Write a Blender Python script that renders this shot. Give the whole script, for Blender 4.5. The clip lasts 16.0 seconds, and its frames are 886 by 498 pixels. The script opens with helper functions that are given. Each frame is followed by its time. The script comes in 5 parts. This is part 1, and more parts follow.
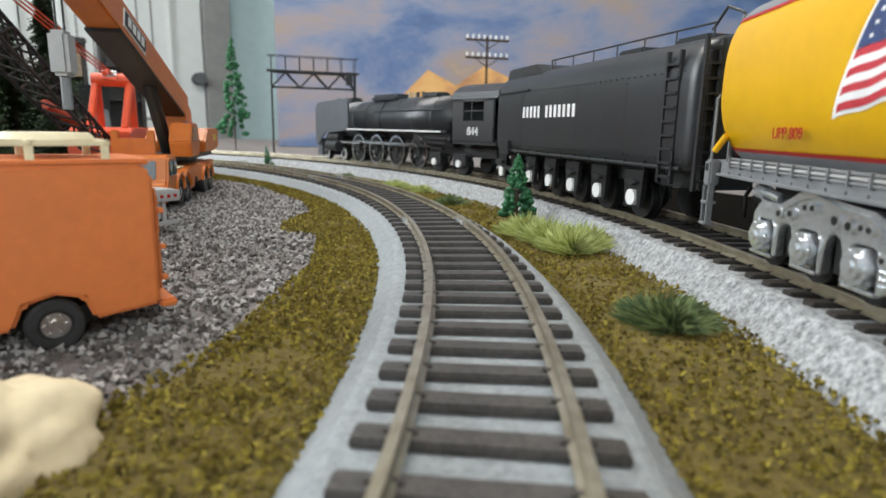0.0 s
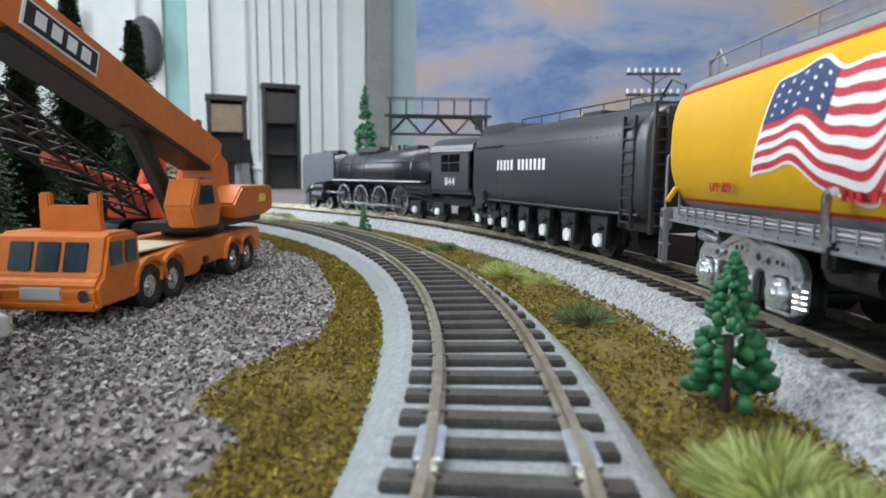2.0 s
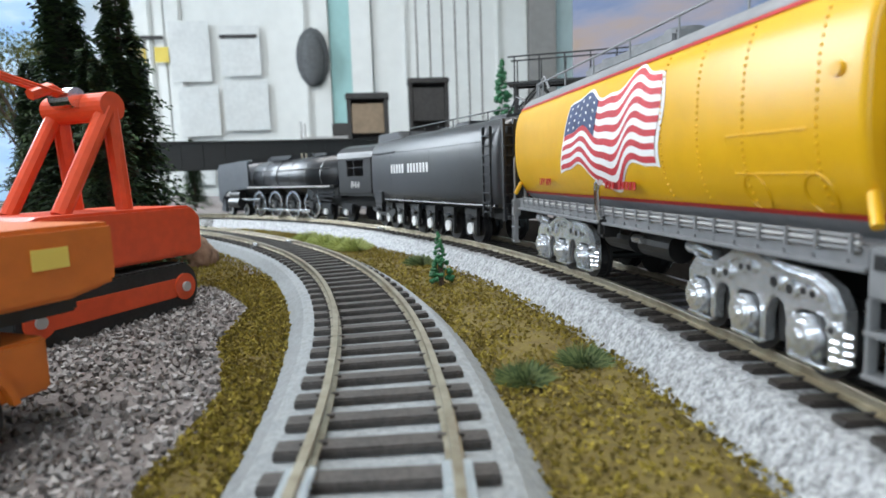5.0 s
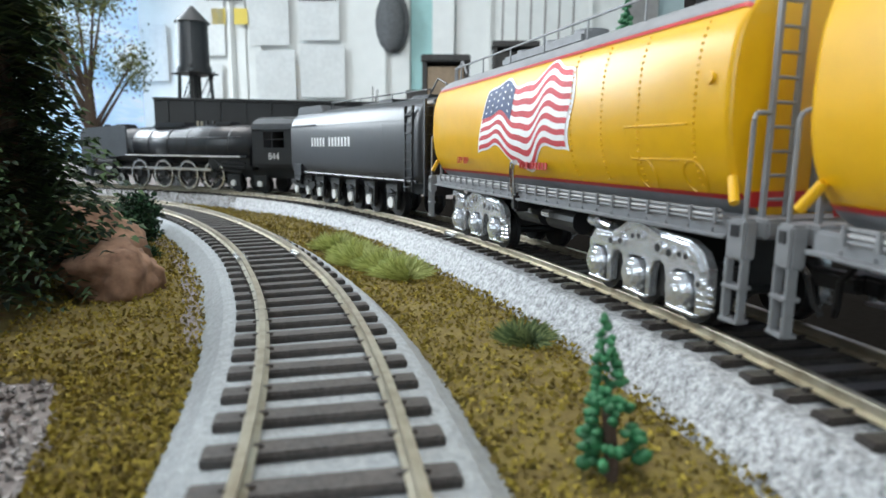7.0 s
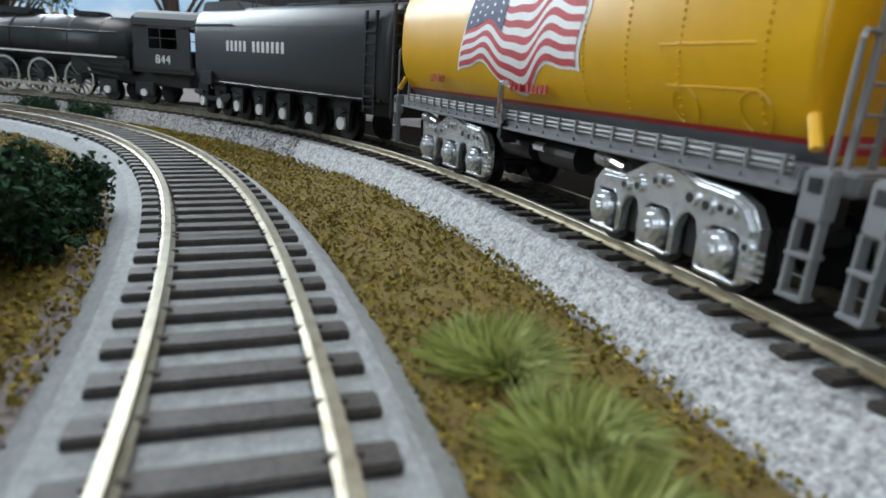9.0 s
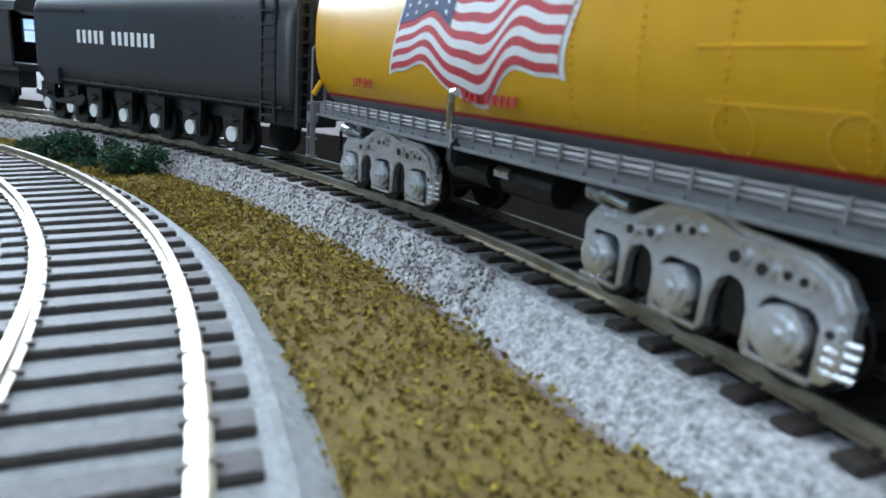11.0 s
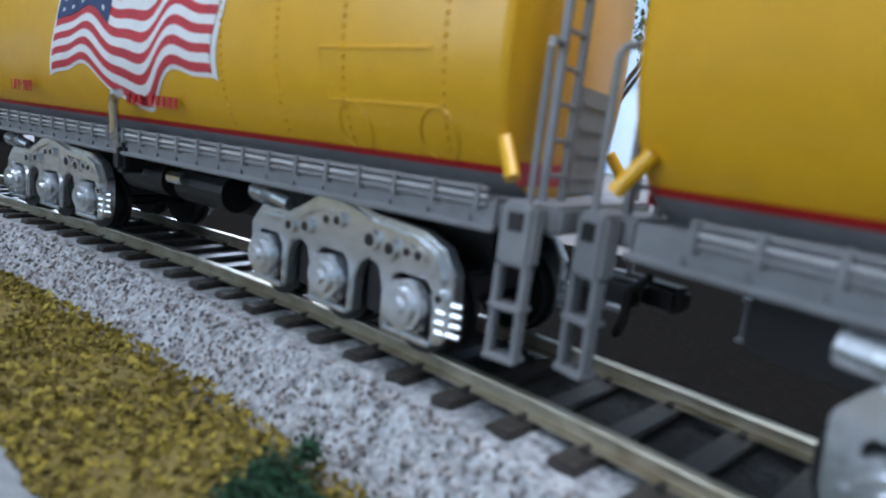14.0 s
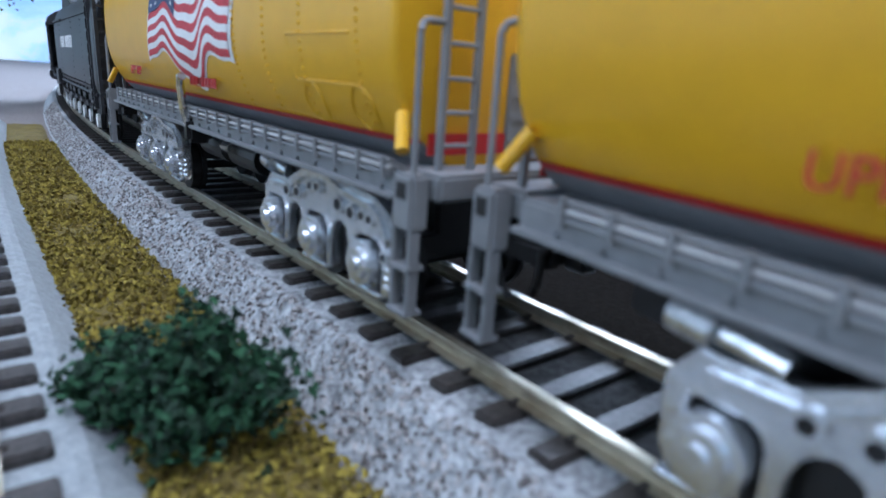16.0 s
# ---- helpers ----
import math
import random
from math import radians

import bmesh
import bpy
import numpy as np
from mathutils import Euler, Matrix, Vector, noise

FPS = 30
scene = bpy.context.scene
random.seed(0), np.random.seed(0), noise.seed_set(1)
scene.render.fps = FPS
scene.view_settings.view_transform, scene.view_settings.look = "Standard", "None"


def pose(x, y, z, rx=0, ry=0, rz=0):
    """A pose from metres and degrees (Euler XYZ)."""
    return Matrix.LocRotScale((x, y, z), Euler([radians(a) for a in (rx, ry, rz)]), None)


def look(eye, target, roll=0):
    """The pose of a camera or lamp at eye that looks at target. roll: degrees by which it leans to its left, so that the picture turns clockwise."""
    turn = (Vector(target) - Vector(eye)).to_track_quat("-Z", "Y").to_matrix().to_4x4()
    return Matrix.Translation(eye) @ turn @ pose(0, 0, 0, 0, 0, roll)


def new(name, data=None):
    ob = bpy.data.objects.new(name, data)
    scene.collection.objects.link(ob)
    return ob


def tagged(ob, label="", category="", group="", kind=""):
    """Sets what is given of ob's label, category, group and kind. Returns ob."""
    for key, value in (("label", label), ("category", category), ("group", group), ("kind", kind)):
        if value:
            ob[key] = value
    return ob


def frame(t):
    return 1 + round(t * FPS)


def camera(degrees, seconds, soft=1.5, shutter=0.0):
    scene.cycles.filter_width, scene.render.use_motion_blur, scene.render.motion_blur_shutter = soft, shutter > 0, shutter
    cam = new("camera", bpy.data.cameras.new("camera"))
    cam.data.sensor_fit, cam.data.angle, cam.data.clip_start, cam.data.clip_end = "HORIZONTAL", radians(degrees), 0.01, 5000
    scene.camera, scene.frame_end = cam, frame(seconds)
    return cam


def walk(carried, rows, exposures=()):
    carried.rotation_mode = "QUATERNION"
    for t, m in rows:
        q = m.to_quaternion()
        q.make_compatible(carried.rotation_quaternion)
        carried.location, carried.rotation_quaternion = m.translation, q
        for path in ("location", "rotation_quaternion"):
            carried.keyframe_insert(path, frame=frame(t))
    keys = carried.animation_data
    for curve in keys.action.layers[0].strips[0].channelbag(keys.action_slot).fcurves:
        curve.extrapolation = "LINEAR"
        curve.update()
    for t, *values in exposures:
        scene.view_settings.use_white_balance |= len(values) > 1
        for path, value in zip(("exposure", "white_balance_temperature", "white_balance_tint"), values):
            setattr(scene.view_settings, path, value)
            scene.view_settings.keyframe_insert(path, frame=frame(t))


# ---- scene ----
CM = 0.01


def cp(x, y, z, yaw, pitch, roll):
    """A camera pose from centimetres, heading, pitch and lean."""
    return pose(x * CM, y * CM, z * CM, 90 + pitch, 0, yaw) @ pose(0, 0, 0, 0, 0, roll)


PATH = [
    (0, 3.001, 0.001, 2.772, -1.13, -11.46, 1.19),
    (0.5, 3.622, 3.110, 2.747, 1.39, -11.75, 1.02),
    (1, 3.915, 6.194, 2.740, 4.86, -11.29, 0.67),
    (1.5, 4.033, 9.272, 2.876, 11.44, -8.25, 0.69),
    (2, 3.964, 12.237, 3.007, 13.97, -7.07, 0.64),
    (2.5, 3.979, 15.064, 2.978, 15.07, -6.67, 0.44),
    (3, 3.617, 18.008, 2.997, 16.18, -6.63, 0.55),
    (3.5, 2.987, 21.051, 3.067, 18.41, -6.72, 0.44),
    (3.7, 2.723, 22.259, 3.063, 19.83, -6.70, 0.22),
    (5.8, -1.991, 34.166, 3.156, 36.05, -6.91, -0.07),
    (6, -2.868, 35.217, 3.121, 36.70, -6.69, 0.92),
    (6.5, -5.127, 38.138, 3.105, 37.19, -6.92, 0.72),
    (7, -7.492, 40.929, 3.083, 37.40, -9.33, 0.60),
    (7.5, -9.903, 43.426, 3.031, 37.79, -12.64, 0.25),
    (8, -12.520, 45.841, 3.033, 40.70, -13.10, 0.37),
    (8.2, -13.802, 46.763, 2.884, 41.89, -12.35, 1.96),
    (10.3, -29.573, 56.204, 2.878, 50.47, -22.62, 4.69),
    (10.5, -30.623, 56.504, 2.908, 52.07, -22.02, 4.49),
    (11, -34.471, 57.815, 2.918, 57.83, -15.33, 5.17),
    (11.5, -38.346, 58.620, 2.868, 65.12, -5.56, 5.51),
    (12, -42.055, 58.715, 3.047, 71.57, -7.43, 5.11),
    (12.5, -45.521, 58.424, 3.153, 76.04, -12.56, 4.87),
    (13, -49.539, 58.399, 3.132, 77.22, -13.37, 4.28),
    (13.5, -53.306, 57.541, 2.900, 75.98, -12.26, 5.34),
    (14, -56.638, 56.267, 2.644, 75.56, -10.09, 6.67),
    (14.5, -59.862, 54.538, 2.547, 76.39, -10.39, 6.99),
    (15, -62.906, 52.432, 2.654, 82.58, -11.91, 6.20),
    (15.5, -65.675, 50.306, 2.949, 90.62, -14.25, 4.60),
    (16, -68.188, 48.361, 3.152, 99.28, -16.19, 3.94),
]
cam = camera(73.39, 16.0, soft=1.6)
cam.data.dof.use_dof = True
cam.data.dof.focus_distance = 0.17
cam.data.dof.aperture_fstop = 29
walk(cam, [(r[0], cp(*r[1:])) for r in PATH], exposures=[(0, -0.2, 6800, 10), (1, -0.15, 6650, 10), (2, -0.15, 6350, 10), (3.7, -0.1, 6300, 10), (5.8, -0.12, 6400, 10), (7, -0.12, 6400, 9), (7.5, -0.42, 6350, 9), (8.2, -0.68, 6350, 9), (10.3, -0.33, 6150, 9), (11, -0.15, 5650, 9), (11.5, 0.0, 5350, 9), (12.5, -0.1, 5250, 11), (13.5, -0.12, 5350, 13), (14.5, -0.05, 5600, 13), (15.5, -0.02, 5350, 14), (16, 0.0, 5200, 14)])

# ---- light ----
world = bpy.data.worlds.new("daylight")
scene.world = world
world.use_nodes = True
wn = world.node_tree
sky = wn.nodes.new("ShaderNodeTexSky")
sky.sky_type, sky.sun_disc, sky.sun_elevation, sky.sun_rotation = "NISHITA", False, radians(35), radians(-90)
wn.links.new(sky.outputs[0], wn.nodes["Background"].inputs[0])
wn.nodes["Background"].inputs[1].default_value = 0.1


def area(name, eye, target, w, h, watts, color):
    """A window's or a ceiling panel's light, in centimetres."""
    data = bpy.data.lights.new(name, "AREA")
    data.shape, data.size, data.size_y, data.energy, data.color = "RECTANGLE", w * CM, h * CM, watts, color
    ob = new(name, data)
    ob.matrix_world = look(Vector(eye) * CM, Vector(target) * CM)
    return ob


area("window_light", (-236, 40, 80), (-20, 50, 0), 150, 110, 92, (0.86, 0.94, 1.0))
area("window_light_rear", (20, -148, 75), (-30, 50, 0), 170, 110, 26, (0.9, 0.96, 1.0))
area("ceiling_light", (-40, 60, 146), (-40, 60, 0), 120, 60, 34, (1.0, 0.98, 0.95))


# ---- materials ----
def mat(name, color, rough=0.6, metal=0.0, scale=300.0, vary=0.15, bump=0.1, second=None, fine=4.0, island=False, emit=0.0, coord="Object", spec=0.5):
    """A surface: a base colour that wanders at two scales, with fine relief."""
    m = bpy.data.materials.new(name)
    m.use_nodes = True
    t = m.node_tree
    b = t.nodes["Principled BSDF"]
    tc = t.nodes.new("ShaderNodeTexCoord")
    n1 = t.nodes.new("ShaderNodeTexNoise")
    n1.inputs["Scale"].default_value, n1.inputs["Detail"].default_value = scale, 6
    n2 = t.nodes.new("ShaderNodeTexNoise")
    n2.inputs["Scale"].default_value, n2.inputs["Detail"].default_value = scale * fine, 4
    for n in (n1, n2):
        t.links.new(tc.outputs[coord], n.inputs["Vector"])
    ramp = t.nodes.new("ShaderNodeValToRGB")
    other = second or tuple(max(0, c * (1 - 1.6 * vary)) for c in color)
    ramp.color_ramp.elements[0].color = (*other, 1)
    ramp.color_ramp.elements[1].color = (*color, 1)
    ramp.color_ramp.elements[0].position, ramp.color_ramp.elements[1].position = 0.36, 0.62
    mix = t.nodes.new("ShaderNodeMath")
    mix.operation = "ADD"
    half = t.nodes.new("ShaderNodeMath")
    half.operation, half.inputs[1].default_value = "MULTIPLY", 0.5
    t.links.new(n1.outputs[0], mix.inputs[0])
    t.links.new(n2.outputs[0], mix.inputs[1])
    t.links.new(mix.outputs[0], half.inputs[0])
    fac = half.outputs[0]
    if island:
        geo = t.nodes.new("ShaderNodeNewGeometry")
        fac = geo.outputs["Random Per Island"]
    t.links.new(fac, ramp.inputs[0])
    t.links.new(ramp.outputs[0], b.inputs["Base Color"])
    b.inputs["Roughness"].default_value, b.inputs["Metallic"].default_value = rough, metal
    b.inputs["Specular IOR Level"].default_value = spec
    if bump:
        bm = t.nodes.new("ShaderNodeBump")
        bm.inputs["Strength"].default_value, bm.inputs["Distance"].default_value = bump, 0.0006
        t.links.new(half.outputs[0], bm.inputs["Height"])
        t.links.new(bm.outputs[0], b.inputs["Normal"])
    if emit:
        b.inputs["Emission Strength"].default_value = emit
        t.links.new(ramp.outputs[0], b.inputs["Emission Color"])
    return m


BALLAST = mat("painted_ballast", (0.27, 0.30, 0.315), 0.8, scale=700, vary=0.12, bump=0.8, second=(0.17, 0.185, 0.20), fine=3)
# near-black base that paints the deep shade on the train's far side
FARSHADE = mat("shaded_ground", (0.011, 0.010, 0.009), 1.0, scale=700, vary=0.3, bump=0.8, spec=0.0)
# ballast with the train's shadow put into its colour
SHADEBED = mat("shaded_ballast", (0.05, 0.048, 0.046), 0.8, scale=650, vary=0.4, bump=1.0, fine=2.2, spec=0.2)
BALLAST2 = mat("loose_ballast", (0.40, 0.415, 0.43), 0.5, scale=650, vary=0.3, bump=1.0, second=(0.10, 0.105, 0.11), fine=2.2)
TIE = mat("plastic_tie", (0.062, 0.056, 0.053), 0.55, scale=400, vary=0.4, bump=0.3)
TIE2 = mat("dark_tie", (0.045, 0.038, 0.034), 0.5, scale=400, vary=0.4, bump=0.3)
RAIL = mat("nickel_rail", (0.50, 0.46, 0.36), 0.34, 0.85, scale=90, vary=0.2, bump=0.05, second=(0.33, 0.28, 0.2))
GRASS = mat("turf", (0.135, 0.105, 0.02), 0.95, scale=260, vary=0.3, bump=1.0, second=(0.07, 0.048, 0.012), fine=5)
FLAKE = mat("turf_flake", (0.26, 0.205, 0.028), 0.95, scale=200, bump=0, second=(0.125, 0.092, 0.016), island=True)
GRAVEL = mat("fine_gravel", (0.20, 0.18, 0.175), 0.9, scale=900, vary=0.3, bump=1.0, second=(0.10, 0.088, 0.085), fine=2.5)
PEBBLE = mat("pebble", (0.31, 0.295, 0.29), 0.65, scale=200, bump=0, second=(0.085, 0.075, 0.072), island=True)
BLACK = mat("satin_black", (0.022, 0.023, 0.026), 0.36, scale=160, vary=0.15, bump=0.04)
BOILER = mat("graphite_black", (0.03, 0.032, 0.037), 0.33, 0.2, scale=160, vary=0.15, bump=0.04)
GREYSM = mat("smokebox_grey", (0.10, 0.11, 0.125), 0.42, 0.2, scale=160, vary=0.12, bump=0.04)
UNDER = mat("underframe_black", (0.009, 0.009, 0.010), 0.5, scale=160, vary=0.2, bump=0.1)
YELLOW = mat("yellow_enamel", (0.68, 0.375, 0.005), 0.3, scale=60, vary=0.05, bump=0.03)
GREY = mat("harbor_grey", (0.20, 0.205, 0.215), 0.5, scale=120, vary=0.12, bump=0.05)
SILVER = mat("silver_paint", (0.80, 0.82, 0.85), 0.21, 0.82, scale=260, vary=0.14, bump=0.1)
RED = mat("red_stripe", (0.42, 0.012, 0.012), 0.4, scale=120, vary=0.1, bump=0)
WHITE = mat("white_mark", (0.78, 0.78, 0.78), 0.5, scale=120, vary=0.06, bump=0)
NAVY = mat("flag_blue", (0.035, 0.06, 0.16), 0.6, scale=300, vary=0.3, bump=0)
PINKRED = mat("flag_red", (0.55, 0.04, 0.055), 0.6, scale=300, vary=0.2, bump=0)
ORANGE = mat("orange_plastic", (0.60, 0.155, 0.018), 0.4, scale=90, vary=0.1, bump=0.05)
VANORANGE = mat("van_orange", (0.62, 0.17, 0.045), 0.42, scale=90, vary=0.08, bump=0.05)
REDOR = mat("red_orange_plastic", (0.68, 0.075, 0.02), 0.4, scale=90, vary=0.1, bump=0.05)
CREAM = mat("cream_plastic", (0.72, 0.64, 0.44), 0.5, scale=120, vary=0.08, bump=0.05)
RUBBER = mat("tyre_rubber", (0.018, 0.018, 0.019), 0.65, scale=300, vary=0.3, bump=0.2)
CHROME = mat("chrome", (0.75, 0.75, 0.75), 0.18, 1.0, scale=200, vary=0.15, bump=0.05)
GLASS = mat("tinted_window", (0.03, 0.05, 0.065), 0.12, scale=100, vary=0.2, bump=0)
LGREY = mat("pale_grey_plastic", (0.42, 0.42, 0.42), 0.5, scale=90, vary=0.1, bump=0.08)
BLUEP = mat("blue_plastic", (0.02, 0.035, 0.16), 0.4, scale=90, vary=0.1, bump=0.05)
ROCK = mat("brown_rock", (0.26, 0.155, 0.10), 0.85, scale=90, vary=0.3, bump=0.7, second=(0.12, 0.065, 0.04))
PLASTER = mat("cream_plaster", (0.66, 0.56, 0.38), 0.85, scale=90, vary=0.12, bump=0.5)
FIR = mat("fir_needles", (0.045, 0.085, 0.03), 0.9, scale=200, bump=0, second=(0.012, 0.028, 0.014), island=True)
LEAF = mat("shrub_green", (0.018, 0.07, 0.028), 0.85, scale=200, bump=0, second=(0.005, 0.022, 0.01), island=True)
MINT = mat("cast_tree_green", (0.02, 0.15, 0.055), 0.6, scale=200, vary=0.3, bump=0.2)
OLIVE = mat("oak_leaves", (0.16, 0.17, 0.045), 0.9, scale=200, bump=0, second=(0.04, 0.055, 0.015), island=True)
LIME = mat("lime_fibre", (0.52, 0.56, 0.22), 0.8, scale=200, bump=0, second=(0.30, 0.34, 0.10), island=True)
SAGE = mat("sage_fibre", (0.20, 0.25, 0.10), 0.8, scale=200, bump=0, second=(0.07, 0.11, 0.04), island=True)
BARK = mat("bark", (0.07, 0.045, 0.03), 0.9, scale=300, vary=0.3, bump=0.5)
DOORW = mat("white_door_paint", (0.74, 0.75, 0.73), 0.45, scale=6, vary=0.04, bump=0.02)
TEAL = mat("teal_wall_paint", (0.34, 0.56, 0.55), 0.7, scale=8, vary=0.06, bump=0.05)
PALEW = mat("pale_blue_wall", (0.60, 0.74, 0.76), 0.7, scale=8, vary=0.05, bump=0.05)
PAPER = mat("paper", (0.70, 0.71, 0.70), 0.8, scale=14, vary=0.08, bump=0)
NOTE = mat("yellow_note", (0.75, 0.58, 0.12), 0.8, scale=20, vary=0.06, bump=0)
FELT = mat("grey_felt", (0.13, 0.135, 0.14), 0.9, scale=60, vary=0.2, bump=0.3)
DARKBOX = mat("dark_box", (0.03, 0.028, 0.027), 0.6, scale=30, vary=0.3, bump=0.1)
TAN = mat("tan_card", (0.25, 0.19, 0.13), 0.8, scale=30, vary=0.15, bump=0.1)
FLOORM = mat("brown_carpet", (0.16, 0.13, 0.11), 0.9, scale=30, vary=0.2, bump=0.2)
CEIL = mat("white_ceiling", (0.8, 0.8, 0.79), 0.8, scale=20, vary=0.03, bump=0.1)
# door trim with its shade mixed into the grey
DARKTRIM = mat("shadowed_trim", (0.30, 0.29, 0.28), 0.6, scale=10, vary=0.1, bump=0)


def backdrop_mat(name, stops, scale, stretch, turn=0.0, glow=0.0):
    """A printed scenic panel: bands of colour along a warped noise. glow: brightness added as emission."""
    m = bpy.data.materials.new(name)
    m.use_nodes = True
    t = m.node_tree
    b = t.nodes["Principled BSDF"]
    tc = t.nodes.new("ShaderNodeTexCoord")
    mp = t.nodes.new("ShaderNodeMapping")
    mp.inputs["Scale"].default_value = stretch
    mp.inputs["Rotation"].default_value = (0, turn, 0)
    n = t.nodes.new("ShaderNodeTexNoise")
    n.inputs["Scale"].default_value, n.inputs["Detail"].default_value, n.inputs["Distortion"].default_value = scale, 12, 0.35
    n.inputs["Roughness"].default_value = 0.62
    r = t.nodes.new("ShaderNodeValToRGB")
    while len(r.color_ramp.elements) < len(stops):
        r.color_ramp.elements.new(0.5)
    for e, (p, c) in zip(r.color_ramp.elements, stops):
        e.position, e.color = p, (*c, 1)
    t.links.new(tc.outputs["Object"], mp.inputs[0])
    t.links.new(mp.outputs[0], n.inputs["Vector"])
    t.links.new(n.outputs[0], r.inputs[0])
    t.links.new(r.outputs[0], b.inputs["Base Color"])
    b.inputs["Roughness"].default_value = 0.55
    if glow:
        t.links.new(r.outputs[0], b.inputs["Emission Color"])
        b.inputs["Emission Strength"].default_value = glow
    return m


CANYON = backdrop_mat("canyon_print", [(0.26, (0.03, 0.06, 0.16)), (0.40, (0.09, 0.15, 0.30)), (0.49, (0.20, 0.23, 0.34)), (0.56, (0.28, 0.25, 0.29)), (0.63, (0.33, 0.25, 0.21)), (0.74, (0.55, 0.37, 0.24))], 4.2, (0.9, 1, 2.0), 0.75)
PEAKM = backdrop_mat("sunlit_peak_print", [(0.35, (0.36, 0.16, 0.08)), (0.55, (0.66, 0.34, 0.12)), (0.7, (0.75, 0.45, 0.16))], 12, (1, 1, 1))
# the sky print emits a little, for a brighter background than lamps give
SKYP = backdrop_mat("glowing_sky_print", [(0.35, (0.25, 0.48, 0.78)), (0.52, (0.48, 0.66, 0.86)), (0.62, (0.82, 0.88, 0.92))], 1.6, (1, 1, 3), 0.0, 0.45)


# ---- mesh helpers, in centimetres ----
def part(name, bm, material, parent=None, label="", smooth=False):
    bmesh.ops.scale(bm, vec=(CM, CM, CM), verts=bm.verts)
    me = bpy.data.meshes.new(name)
    bm.to_mesh(me)
    bm.free()
    if smooth:
        for p in me.polygons:
            p.use_smooth = True
    me.materials.append(material)
    ob = new(name, me)
    ob.parent = parent
    if label:
        tagged(ob, label)
    return ob


def raw(name, verts, faces, material, parent=None, smooth=False):
    me = bpy.data.meshes.new(name)
    me.from_pydata((np.asarray(verts, float) * CM).tolist(), [], faces.tolist() if hasattr(faces, "tolist") else faces)
    me.update()
    if smooth:
        for p in me.polygons:
            p.use_smooth = True
    me.materials.append(material)
    ob = new(name, me)
    ob.parent = parent
    return ob


def thing(name, label, category, x=0.0, y=0.0, z=0.0, rz=0.0, group="", kind=""):
    ob = new(name)
    ob.matrix_basis = pose(x * CM, y * CM, z * CM, 0, 0, rz)
    ob.empty_display_size = 0.01
    return tagged(ob, label, category, group, kind)


def box(sx, sy, sz, x=0.0, y=0.0, z=0.0, bevel=0.0, m=None, bm=None, taper=1.0):
    """A block centred at x, y with its foot at z."""
    bm = bm or bmesh.new()
    made = bmesh.ops.create_cube(bm, size=1)["verts"]
    for v in made:
        k = taper if v.co.z > 0 else 1
        v.co = Vector((v.co.x * sx * k, v.co.y * sy * k, (v.co.z + 0.5) * sz))
    if bevel:
        edges = list({e for v in made for e in v.link_edges})
        made = [v for v in bmesh.ops.bevel(bm, geom=edges, offset=bevel, segments=2, affect="EDGES")["verts"]]
        made = list({v for v in made})
    mm = Matrix.Translation((x, y, z)) @ (m or Matrix())
    bmesh.ops.transform(bm, matrix=mm, verts=made)
    return bm


def rod(p, q, r, bm=None, seg=8, r2=None):
    """A round bar from p to q."""
    bm = bm or bmesh.new()
    p, q = Vector(p), Vector(q)
    d = q - p
    made = bmesh.ops.create_cone(bm, cap_ends=True, segments=seg, radius1=r, radius2=r if r2 is None else r2, depth=d.length)["verts"]
    bmesh.ops.transform(bm, matrix=Matrix.Translation((p + q) / 2) @ d.to_track_quat("Z", "Y").to_matrix().to_4x4(), verts=made)
    return bm


def pipe(points, r, bm=None, seg=6):
    bm = bm or bmesh.new()
    for a, b in zip(points, points[1:]):
        rod(a, b, r, bm, seg)
    return bm


def prism(outline, y0, y1, bm=None, bevel=0.0):
    """An outline in x, z drawn out from y0 to y1."""
    bm = bm or bmesh.new()
    vs = [bm.verts.new((x, y0, z)) for x, z in outline]
    f = bm.faces.new(vs)
    made = bmesh.ops.extrude_face_region(bm, geom=[f])["geom"]
    top = [v for v in made if isinstance(v, bmesh.types.BMVert)]
    bmesh.ops.translate(bm, verts=top, vec=(0, y1 - y0, 0))
    bmesh.ops.recalc_face_normals(bm, faces=bm.faces)
    if bevel:
        bmesh.ops.bevel(bm, geom=[e for e in bm.edges if e.is_boundary is False and e.calc_face_angle(0) > 0.6], offset=bevel, segments=2, affect="EDGES")
    return bm


def loft(rings, caps=True, bm=None):
    bm = bm or bmesh.new()
    rows = [[bm.verts.new(p) for p in ring] for ring in rings]
    n = len(rows[0])
    for a, b in zip(rows, rows[1:]):
        for i in range(n):
            bm.faces.new((a[i], a[(i + 1) % n], b[(i + 1) % n], b[i]))
    if caps:
        bm.faces.new(rows[0][::-1])
        bm.faces.new(rows[-1])
    bmesh.ops.recalc_face_normals(bm, faces=bm.faces)
    return bm


# ---- the line of the tracks ----
SS = np.arange(-12, 176, 0.5)
KAPPA = np.interp(SS, [-5, 5, 15, 25, 35, 45, 55, 65, 75, 90, 110], [0.00129, 0.01627, 0.02281, 0.02252, 0.02233, 0.02068, 0.01962, 0.01918, 0.01944, 0.03367, 0.0292])
KAPPA = KAPPA + np.where(SS < 80, 0, np.interp(SS, [80, 92, 104, 116, 130], [0, -0.0007, -0.0019, -0.0162, -0.0008]))
TH = -0.17237 + np.cumsum(KAPPA) * 0.5
TH -= np.interp(0, SS, TH) + 0.17237
PX, PY = np.cumsum(-np.sin(TH)) * 0.5, np.cumsum(np.cos(TH)) * 0.5
PX -= np.interp(0, SS, PX) - 2.85311
